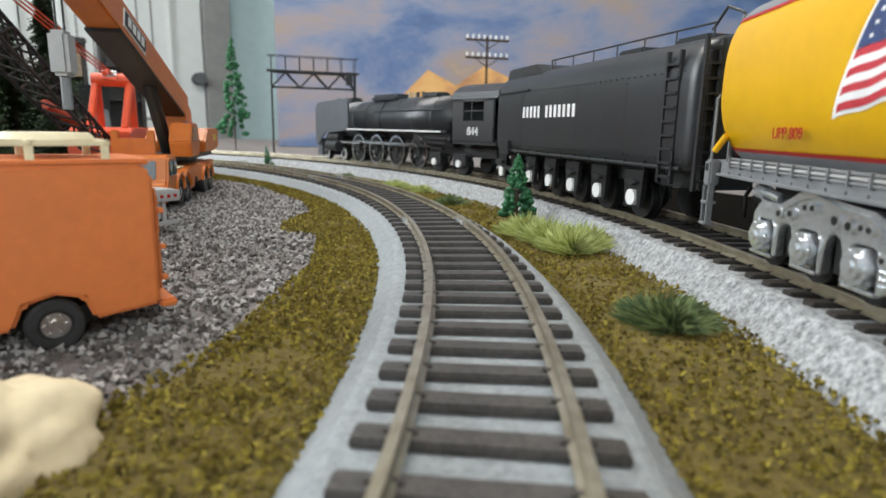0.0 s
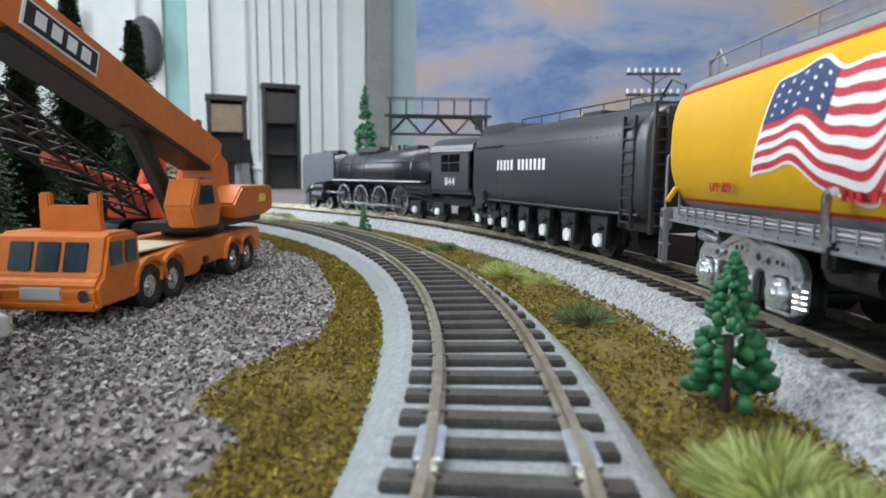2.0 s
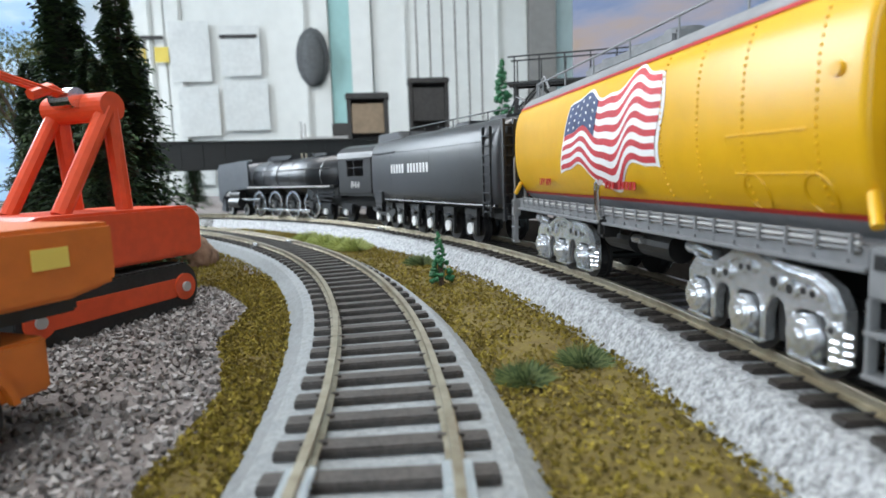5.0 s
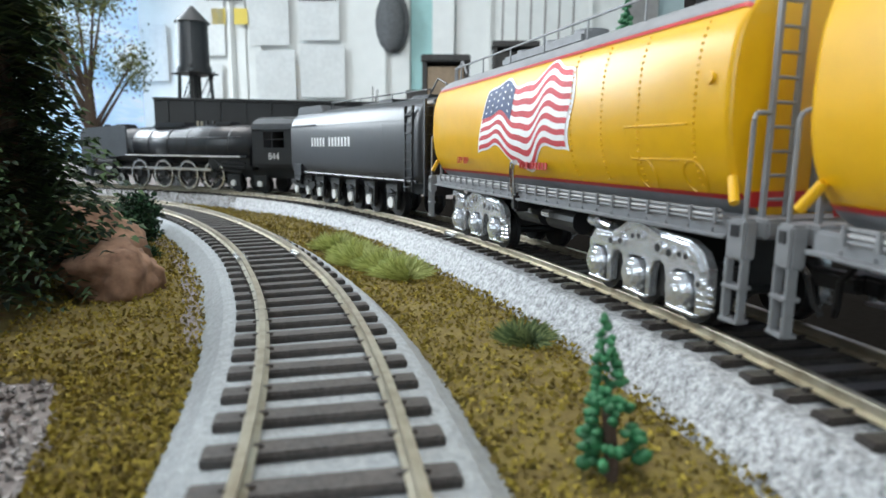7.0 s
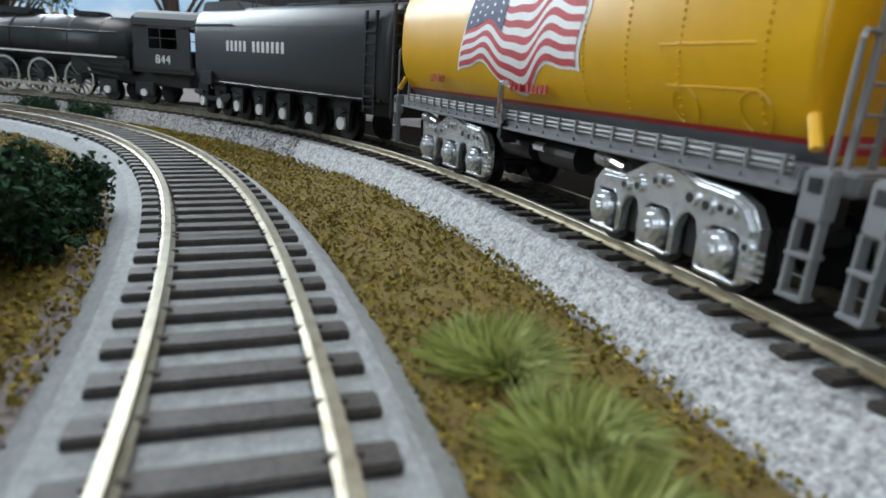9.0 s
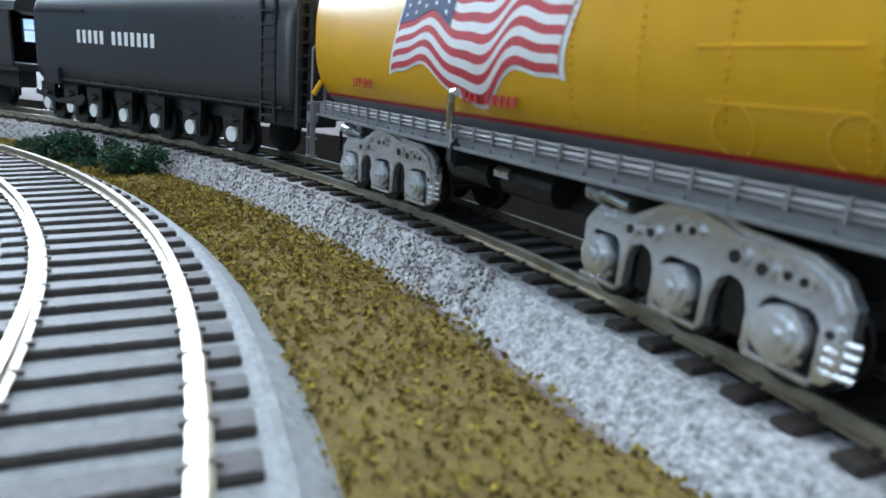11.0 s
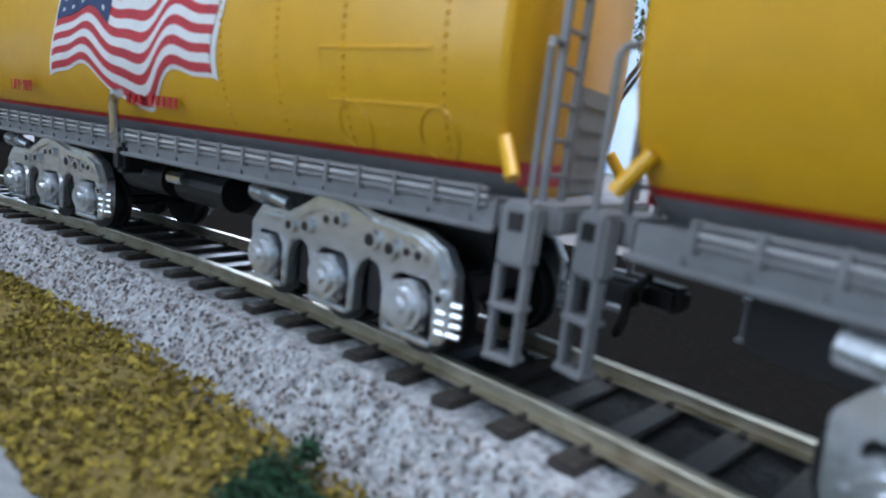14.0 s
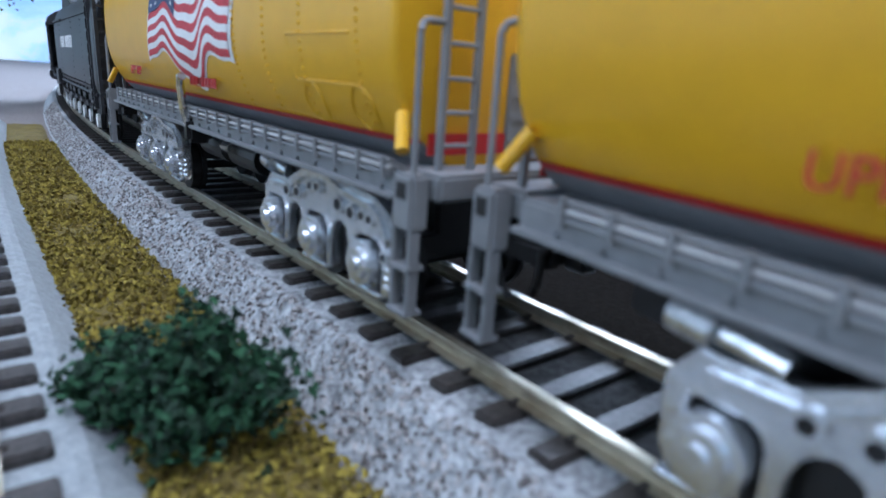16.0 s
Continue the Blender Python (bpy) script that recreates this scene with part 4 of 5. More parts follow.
def locomotive():
    car = thing("steam_locomotive", "black 4-8-4 model steam locomotive with smoke deflectors", "locomotive")
    # origin between the second and third driving axles
    n = 36
    def ring(x, r, zc):
        return [(x, r * math.cos(2 * math.pi * i / n), zc + r * math.sin(2 * math.pi * i / n)) for i in range(n)]
    part("boiler", loft([ring(-7.2, 1.42, 3.05), ring(-2.5, 1.42, 3.05), ring(0.5, 1.3, 3.05), ring(4.2, 1.25, 3.05)]), BOILER, car, "graphite black boiler", True)
    part("smokebox", loft([ring(4.15, 1.27, 3.05), ring(9.1, 1.27, 3.05), ring(9.3, 1.15, 3.05)]), GREYSM, car, smooth=True)
    part("smokebox_door", rod((9.25, 0, 3.05), (9.5, 0, 3.05), 0.95, seg=28, r2=0.8), GREYSM, car)
    part("headlight", rod((9.4, 0, 3.6), (9.75, 0, 3.6), 0.26, seg=18), CHROME, car)
    for x in (-5.6, -3.6, -1.6, 0.4, 2.4):
        part("boiler_band", loft([ring(x - 0.06, 1.43 - max(0, x + 2.5) * 0.028, 3.05), ring(x + 0.06, 1.43 - max(0, x + 2.5) * 0.028, 3.05)], True), BLACK, car)
    part("sand_dome", box(3.4, 1.3, 0.55, 1.0, 0, 4.15, 0.2), BOILER, car)
    part("steam_turret", box(1.6, 1.0, 0.3, -4.3, 0, 4.38, 0.1), BLACK, car)
    for x, y in ((-3.3, 0.3), (-3.0, -0.2), (-2.6, 0.25), (-2.3, 0.0)):
        part("safety_valve", rod((x, y, 4.35), (x, y, 4.75), 0.09, seg=10), BLACK, car)
    for y in (-0.15, 0.2):
        part("whistle", rod((-1.6, y, 4.4), (-1.6, y, 4.78), 0.08, seg=10), RAIL, car, "brass whistle")
    part("stack", box(1.6, 1.0, 0.42, 6.4, 0, 4.2, 0.14), BLACK, car)
    part("bell_bracket", box(0.5, 0.5, 0.4, 8.6, 0, 4.25, 0.1), BLACK, car)
    for side in (1, -1):
        o = [(4.4, 2.3), (4.4, 4.35), (5.2, 4.5), (9.3, 4.3), (9.75, 3.9), (9.75, 1.3), (9.3, 1.05), (8.9, 1.55), (8.2, 2.0), (6.8, 2.1)]
        part("smoke_deflector", prism(o, side * 1.42, side * 1.54), GREYSM, car, "large flat grey smoke deflector")
        part("running_board", prism([(-7.4, 2.28), (4.6, 2.28), (4.6, 2.42), (-7.4, 2.42)], side * 1.1, side * 1.58), BLACK, car)
        part("white_edge", prism([(-6.9, 2.3), (4.5, 2.3), (4.5, 2.38), (-6.9, 2.38)], side * 1.585, side * 1.6), WHITE, car)
        part("cylinder", rod((6.2, side * 1.25, 1.1), (8.0, side * 1.25, 1.1), 0.42, seg=20), BLACK, car)
        part("valve_chest", rod((6.2, side * 1.2, 1.75), (8.0, side * 1.2, 1.75), 0.3, seg=16), BLACK, car)
        part("crosshead_guide", box(3.0, 0.14, 0.14, 4.6, side * 1.3, 1.32, 0.03), CHROME, car)
        bm = pipe([(-7.2, side * 1.45, 1.9), (-5.2, side * 1.5, 2.0), (-4.4, side * 1.4, 1.5), (-6.8, side * 1.35, 1.35)], 0.07)
        pipe([(-7.2, side * 1.5, 1.65), (-5.0, side * 1.5, 1.75), (-4.2, side * 1.5, 2.2)], 0.05, bm)
        pipe([(-6.9, side * 1.48, 3.6), (4.2, side * 1.36, 3.55)], 0.035, bm)
        part("piping", bm, BLACK, car)
        part("cab_side", box(3.4, 0.12, 1.05, -9.7, side * 1.52, 1.9, 0.03), BLACK, car)
        bm = box(0.95, 0.12, 1.2, -8.45, side * 1.52, 2.95)
        box(0.75, 0.12, 1.2, -11.0, side * 1.52, 2.95, bm=bm)
        box(3.4, 0.12, 0.3, -9.7, side * 1.52, 3.95, bm=bm)
        part("cab_window_wall", bm, BLACK, car)
        bm = box(0.05, 0.05, 1.0, -9.6, side * 1.52, 2.95)
        box(1.6, 0.05, 0.05, -9.8, side * 1.52, 3.45, bm=bm)
        part("window_bars", bm, BLACK, car)
        for k in range(2):
            x = -5.9 - 2.35 * k
            w = wheel(car, x, side * 0.86, 0.55)
            part("axle_cap", rod((x, side * 1.2, 0.6), (x, side * 1.36, 0.6), 0.2, seg=16), WHITE, w, "white painted axle end")
            part("trailing_frame", box(1.2, 0.16, 0.7, x, side * 1.18, 0.45, 0.05), BLACK, car)
        for x, r in ((6.1, 0.5), (8.9, 0.5)):
            w = wheel(car, x, side * 0.88, r)
            part("rim", rod((x, side * 0.97, r), (x, side * 0.99, r), r - 0.05, seg=24), LGREY, w)
            part("hub", rod((x, side * 0.97, r), (x, side * 1.05, r), 0.2, seg=14), BLACK, w)
    roof = [(-1.62, 4.1), (-1.5, 4.45), (-1.1, 4.75), (-0.5, 4.92), (0.5, 4.92), (1.1, 4.75), (1.5, 4.45), (1.62, 4.1)]
    bm = loft([[(x, y, z) for y, z in roof] for x in (-11.7, -7.9)])
    part("cab_roof", bm, BLACK, car, smooth=False)
    part("cab_front", box(0.1, 3.0, 2.6, -7.95, 0, 1.9), BLACK, car)
    part("cab_floor", box(3.6, 2.9, 0.3, -9.7, 0, 1.7), UNDER, car)
    part("firebox", box(4.2, 2.3, 1.6, -5.4, 0, 1.5, 0.2), BLACK, car)
    part("frame", box(20.5, 0.9, 0.9, -0.3, 0, 0.95, 0.05), UNDER, car)
    part("pilot", prism([(9.3, 0.25), (9.3, 1.6), (9.7, 1.5), (10.3, 0.3)], -1.2, 1.2, bevel=0.05), GREYSM, car)
    lettering("844", car, -9.75, 2.2, 1.585, 0.62, WHITE)
    for x in (3.8, 1.27, -1.27, -3.8):
        for side in (1, -1):
            w = new("driving_wheel")
            w.parent = car
            w.matrix_basis = pose(x * CM, side * 0.9 * CM, 1.02 * CM)
            bm = bmesh.new()
            k = 36
            rings = [[(r * math.cos(2 * math.pi * i / k), y, r * math.sin(2 * math.pi * i / k)) for i in range(k)] for r, y in ((0.86, -0.1), (1.0, -0.1), (1.0, 0.1), (0.86, 0.1), (0.86, -0.1))]
            part("tyre", loft(rings, False), CHROME, w)
            bm = rod((0, -0.1, 0), (0, 0.14, 0), 0.24, seg=18)
            for i in range(14):
                a = 2 * math.pi * i / 14
                rod((0.2 * math.cos(a), 0, 0.2 * math.sin(a)), (0.88 * math.cos(a), 0, 0.88 * math.sin(a)), 0.05, bm, 5)
            box(0.75, 0.14, 0.3, 0, 0, -0.78, 0.05, bm=bm)
            part("spokes", bm, BLACK, w)
            SPOKED.append((w, x, side))
    for side in (1, -1):
        r = part("side_rod", box(7.9, 0.12, 0.2, 0, 0, -0.1, 0.04), CHROME, car, "polished steel coupling rod")
        r.matrix_basis = pose(0, side * 1.12 * CM, 0.62 * CM)
        SPOKED.append((r, None, side))
    return car


LOCO = locomotive()
TENDER = centipede_tender()
WATER = water_tender("yellow water tender with grey roof and a waving flag")
WATER2 = water_tender("yellow water tender with grey roof and a waving flag")

# ---- road vehicles and cranes ----
def road_wheel(parent, x, y, r, w, side):
    """A tyre with a chromed rim, its face towards side."""
    n = 28
    prof = [(r * 0.55, -w / 2), (r * 0.92, -w / 2), (r, -w * 0.36), (r, w * 0.36), (r * 0.92, w / 2), (r * 0.62, w / 2), (r * 0.55, w * 0.3)]
    rings = [[(x + a * math.cos(2 * math.pi * i / n), y + side * b, r + a * math.sin(2 * math.pi * i / n)) for i in range(n)] for a, b in prof]
    t = part("tyre", loft(rings), RUBBER, parent)
    bm = rod((x, y + side * w * 0.2, r), (x, y + side * w * 0.36, r), r * 0.58, seg=20, r2=r * 0.5)
    rod((x, y + side * w * 0.3, r), (x, y + side * w * 0.55, r), r * 0.22, bm, 12)
    for i in range(6):
        a = i * math.pi / 3
        rod((x + r * 0.36 * math.cos(a), y + side * w * 0.3, r + r * 0.36 * math.sin(a)), (x + r * 0.36 * math.cos(a), y + side * w * 0.44, r + r * 0.36 * math.sin(a)), r * 0.07, bm, 6)
    part("rim", bm, CHROME, t, "chromed wheel rim")
    return t


def van():
    v = thing("delivery_van", "orange step van with a cream roof rack on gravel", "van", -4.05, 10.95, GZ, 38)
    v.scale = (0.85, 0.85, 0.84)
    # local x runs to the rear doors
    o = [(-5.5, 0.55), (-5.5, 3.3), (-5.3, 3.5), (1.35, 3.5), (1.55, 3.32), (1.55, 0.62), (0.35, 0.5), (0.2, 0.95), (-0.25, 1.08), (-0.75, 0.95), (-0.95, 0.5)]
    part("body", prism([(x, z) for x, z in o], -2.5, 0.0, bevel=0.07), VANORANGE, v)
    part("roof", box(7.0, 2.42, 0.12, -1.95, -1.25, 3.48, 0.05), VANORANGE, v)
    for y in (-1.85, -0.68):
        d = part("rear_door", box(0.1, 1.05, 2.2, 1.58, y, 0.85, 0.05), VANORANGE, v)
        part("door_panel", box(0.07, 0.72, 0.8, 1.65, y, 2.05, 0.04), VANORANGE, d)
        part("door_panel", box(0.07, 0.72, 0.85, 1.65, y, 1.0, 0.04), VANORANGE, d)
        for z in (1.1, 1.75, 2.5):
            part("hinge", box(0.12, 0.2, 0.1, 1.68, y + math.copysign(0.48, y + 1.26), z, 0.02), VANORANGE, d)
    part("latch", box(0.1, 0.12, 1.7, 1.68, -1.26, 1.0, 0.03), VANORANGE, v)
    part("bumper", box(0.34, 2.3, 0.16, 1.72, -1.25, 0.5, 0.04), VANORANGE, v)
    part("drip_rail", box(6.9, 0.08, 0.08, -1.95, 0.02, 3.3, 0.02), VANORANGE, v)
    rack = part("roof_rack", box(3.6, 0.1, 0.1, -0.9, -0.2, 3.85, 0.02), CREAM, v, "cream plastic roof rack")
    for y in (-2.3, -1.25):
        part("rack_rail", box(3.6, 0.1, 0.1, -0.9, y, 3.85, 0.02), CREAM, rack)
    for x in (-2.6, -1.5, -0.4, 0.8):
        part("rack_bar", box(0.1, 2.3, 0.1, x, -1.25, 3.87, 0.02), CREAM, rack)
        for y in (-0.2, -2.3):
            part("rack_foot", box(0.14, 0.12, 0.3, x, y, 3.58, 0.02), CREAM, rack)
    part("rack_load", rod((0.0, -1.1, 3.95), (0.0, -1.1, 4.08), 0.85, seg=24, r2=0.75), CREAM, rack)
    for x in (-0.3, -4.4):
        for y, s in ((-0.16, 1), (-2.34, -1)):
            road_wheel(v, x, y, 0.5, 0.34, s)
    part("chassis", box(5.6, 1.6, 0.3, -1.9, -1.25, 0.4), UNDER, v)


van()


def boulder(name, label, x, y, z, size, material, seed, flat=0.7):
    bm = bmesh.new()
    bmesh.ops.create_icosphere(bm, subdivisions=4, radius=1)
    for v in bm.verts:
        d = 1 + 0.34 * noise.noise(v.co * 1.3 + Vector((seed, 0, 0))) + 0.15 * noise.noise(v.co * 3.5 + Vector((0, seed, 0))) + 0.06 * abs(noise.noise(v.co * 9))
        v.co = Vector((v.co.x * size[0], v.co.y * size[1], v.co.z * size[2])) * d
    ob = part(name, bm, material, smooth=True)
    ob.matrix_basis = pose(x * CM, y * CM, z * CM, 0, 0, seed * 40)
    return tagged(ob, label, "rock")


boulder("plaster_rock", "pale cream plaster rock at the yard's edge", -1.75, 5.6, GZ + 0.2, (1.15, 1.0, 0.75), PLASTER, 1)
boulder("rock", "smooth brown rock beneath the firs", -28.4, 48.4, GZ + 0.6, (2.1, 1.8, 1.8), ROCK, 2)
boulder("rock", "small rounded brown rock beside the track", -23.9, 48.0, GZ + 0.45, (1.25, 1.0, 1.05), ROCK, 3)
boulder("rock", "brown rock half hidden by firs", -33.0, 49.5, GZ + 0.5, (1.6, 1.5, 1.2), ROCK, 4)

# a grey container block behind the van
c = thing("freight_container", "grey ribbed container standing in the yard", "container", -12.6, 16.6, GZ, 40)
part("shell", box(4.0, 3.2, 5.2, 0, 0, 0, 0.08), GREY, c)
for k in range(9):
    part("rib", box(0.22, 0.16, 4.8, -1.8 + 0.45 * k, -1.62, 0.2, 0.03), GREY, c)
for k in range(6):
    part("rib", box(0.16, 0.22, 4.8, 2.02, -1.3 + 0.5 * k, 0.2, 0.03), GREY, c)


def trailer():
    t = thing("flatbed_trailer", "pale grey flatbed trailer with double tyres", "trailer", -6.1, 18.75, GZ, 152)
    # local x runs forward from the tail
    part("deck", box(13, 2.7, 0.16, 6.5, 0, 1.28, 0.04), LGREY, t)
    for k in range(26):
        part("deck_plank", box(0.44, 2.6, 0.05, 0.35 + 0.49 * k, 0, 1.43, 0.015), LGREY, t)
    for y in (-1.36, 1.36):
        part("side_rail", box(13, 0.1, 0.3, 6.5, y, 1.12, 0.02), CHROME, t)
    tail = part("tail_plate", box(0.14, 2.7, 0.36, 0, 0, 1.1, 0.03), LGREY, t)
    for k in range(10):
        if k not in (4, 5):
            part("marker_light", rod((-0.1, -1.15 + 0.255 * k, 1.28), (-0.05, -1.15 + 0.255 * k, 1.28), 0.06, seg=10), RED, tail)
    part("tail_panel", box(0.1, 1.3, 0.6, 0.06, 0, 0.5, 0.06), LGREY, t)
    part("bumper", box(0.14, 2.5, 0.12, 0.0, 0, 0.34, 0.02), LGREY, t)
    for y in (-0.8, 0.8):
        part("bumper_leg", box(0.1, 0.12, 0.7, 0.1, y, 0.4), LGREY, t)
    for x in (1.2, 2.4):
        for y, s in ((1.05, 1), (0.62, 1), (-1.05, -1), (-0.62, -1)):
            road_wheel(t, x, y, 0.52, 0.36, s)
    part("beam", box(12, 1.0, 0.45, 6.6, 0, 0.8, 0.04), UNDER, t)
    for y in (-0.9, 0.9):
        part("landing_leg", box(0.2, 0.2, 0.9, 9.6, y, 0.0), UNDER, t)


trailer()


def truck_crane():
    t = thing("truck_crane", "orange telescopic truck crane with a raised boom", "crane", -8.85, 22.2, GZ, 100)
    t.scale = (1.1, 1.1, 1.1)
    # local x runs from the cab front to the tail, y negative is the track side
    o = [(1.55, 0.45), (1.45, 0.9), (1.55, 1.05), (1.7, 1.15), (1.95, 2.0), (2.05, 2.1), (3.05, 2.1), (3.2, 1.95), (3.2, 0.5), (2.95, 0.45)]
    part("cab", prism(o, -1.35, 1.35, bevel=0.08), ORANGE, t)
    for y in (-0.66, 0.0, 0.66):
        m = Matrix.Rotation(radians(15), 4, "Y")
        part("windscreen", box(0.05, 0.56, 0.68, 1.71, y, 1.24, 0.02, m), GLASS, t)
    for y in (-1.37, 1.37):
        for x, w in ((2.2, 0.45), (2.78, 0.42)):
            part("side_window", box(w, 0.05, 0.55, x, y, 1.35, 0.02), GLASS, t)
    part("grille", box(0.1, 1.0, 0.34, 1.5, 0, 0.58, 0.03), LGREY, t)
    for y in (-1.05, 1.05):
        part("headlight", rod((1.42, y, 0.74), (1.54, y, 0.74), 0.14, seg=14), CHROME, t)
    part("bumper", box(0.3, 2.75, 0.24, 1.52, 0, 0.4, 0.08), ORANGE, t)
    part("boom_rest", prism([(2.6, 2.05), (2.6, 2.7), (2.75, 2.7), (2.75, 2.45), (2.8, 2.05)], -0.75, 0.75), ORANGE, t)
    for y in (-0.62, 0.62):
        part("rest_horn", box(0.2, 0.28, 0.4, 2.68, y, 2.6, 0.04), ORANGE, t)
    part("chassis", prism([(3.2, 0.5), (3.2, 1.25), (6.2, 1.45), (11.2, 1.5), (11.2, 0.7), (6.5, 0.7), (6.3, 0.5)], -1.3, 1.3, bevel=0.05), ORANGE, t)
    part("deck_plate", box(2.8, 2.0, 0.05, 4.8, 0, 1.42, 0.02), CREAM, t)
    for x in (3.6, 4.75, 8.7, 9.9):
        for y, s in ((-1.16, -1), (1.16, 1)):
            road_wheel(t, x, y, 0.58, 0.4, s)
    for y in (-1.36, 1.36):
        for x in (3.6, 4.75, 8.7, 9.9):
            bm = bmesh.new()
            rings = [[(x + r * math.cos(a), y + s * 0.06, 0.62 + r * math.sin(a)) for a in np.linspace(0.1, math.pi - 0.1, 14)] for r, s in ((0.66, -1), (0.76, -1), (0.76, 1), (0.66, 1))]
            rows = [[bm.verts.new(p) for p in r] for r in rings]
            for a, b in zip(rows, rows[1:] + rows[:1]):
                for i in range(13):
                    bm.faces.new((a[i], a[i + 1], b[i + 1], b[i]))
            part("wheel_arch", bm, ORANGE, t)
    part("outrigger", box(0.3, 2.75, 0.2, 6.7, 0, 0.75, 0.03), UNDER, t)
    part("slew_ring", rod((8.6, 0, 1.5), (8.6, 0, 1.72), 1.0, seg=28), UNDER, t)
    part("turntable", box(5.4, 2.0, 0.25, 9.2, -0.1, 1.7, 0.05), UNDER, t)
    o = [(8.9, 1.95), (8.7, 2.45), (9.5, 3.05), (12.4, 3.05), (12.4, 2.1), (11.6, 1.95)]
    part("counterweight", prism(o, -1.4, 1.3, bevel=0.07), ORANGE, t)
    part("maker_plate", box(0.55, 0.03, 0.3, 11.3, -1.41, 2.45), NOTE, t)
    o = [(6.2, 1.85), (5.9, 2.5), (6.3, 3.3), (7.5, 3.3), (7.9, 2.5), (7.7, 1.85)]
    cab = part("operator_cab", prism(o, -1.35, -0.45, bevel=0.06), ORANGE, t)
    part("cab_window", prism([(6.3, 2.55), (6.5, 3.12), (7.2, 3.12), (7.35, 2.55)], -1.38, -1.355), GLASS, cab)
    part("cab_window", box(0.04, 0.6, 0.6, 6.08, -0.9, 2.6, 0.02, Matrix.Rotation(radians(20), 4, "Y")), GLASS, cab)
    part("winch_drum", rod((9.6, -0.5, 3.3), (9.6, 0.5, 3.3), 0.4, seg=20), UNDER, t)
    part("boom_pivot", prism([(9.1, 1.9), (9.0, 3.9), (9.6, 4.3), (10.3, 3.9), (10.5, 1.9)], -0.55, 0.55, bevel=0.05), ORANGE, t)
    a, b = Vector((9.8, 0, 4.0)), Vector((-2.0, 0, 7.6))
    d = b - a
    m = Matrix.Translation(a) @ Matrix.Rotation(math.atan2(d.z, -d.x), 4, "Y")
    boom = box(d.length, 1.05, 1.15, -d.length / 2, 0, -0.55, 0.06)
    bmesh.ops.transform(boom, matrix=m, verts=boom.verts)
    boom = part("boom", boom, ORANGE, t)
    bm = box(d.length * 0.72, 1.12, 0.14, -d.length * 0.42, 0, -0.66, 0.03)
    bmesh.ops.transform(bm, matrix=m, verts=bm.verts)
    part("boom_underside", bm, UNDER, boom)
    bm = box(2.4, 0.04, 0.62, -d.length * 0.66, -0.54, -0.3)
    bmesh.ops.transform(bm, matrix=m, verts=bm.verts)
    plate = part("sign_plate", bm, WHITE, boom, "black and white maker's plate shown as bars")
    bm = box(2.25, 0.04, 0.5, -d.length * 0.66, -0.56, -0.24)
    bmesh.ops.transform(bm, matrix=m, verts=bm.verts)
    part("plate_field", bm, UNDER, plate)
    for k in range(4):
        bm = box(0.3, 0.04, 0.32, -d.length * 0.66 - 0.72 + 0.48 * k, -0.58, -0.15)
        bmesh.ops.transform(bm, matrix=m, verts=bm.verts)
        part("sign_bar", bm, WHITE, plate)
    bm = box(1.6, 1.25, 1.4, -d.length - 0.3, 0, -0.7, 0.1)
    bmesh.ops.transform(bm, matrix=m, verts=bm.verts)
    head = part("boom_head", bm, BLUEP, boom, "dark blue boom head")
    part("sheave", rod((b.x - 0.6, -0.25, b.z - 0.6), (b.x - 0.6, 0.25, b.z - 0.6), 0.4, seg=18), REDOR, head)
    for y in (-0.1, 0.1):
        part("hoist_rope", rod((b.x - 0.9, y, b.z - 0.6), (b.x - 0.9, y, 5.6), 0.03, seg=5), UNDER, head)
    part("hook_block", box(0.7, 0.5, 1.2, b.x - 0.9, 0, 4.5, 0.1), LGREY, head)
    part("hook", rod((b.x - 0.9, 0, 3.6), (b.x - 0.9, 0, 4.5), 0.14, seg=10), GREY, head)
    part("lift_cylinder", rod((7.6, 0, 2.0), (5.2, 0, 4.9), 0.28, seg=14), UNDER, t)
    part("hose_coil", rod((7.9, -0.7, 3.2), (8.5, -0.7, 3.2), 0.16, seg=10), BLUEP, t)


truck_crane()


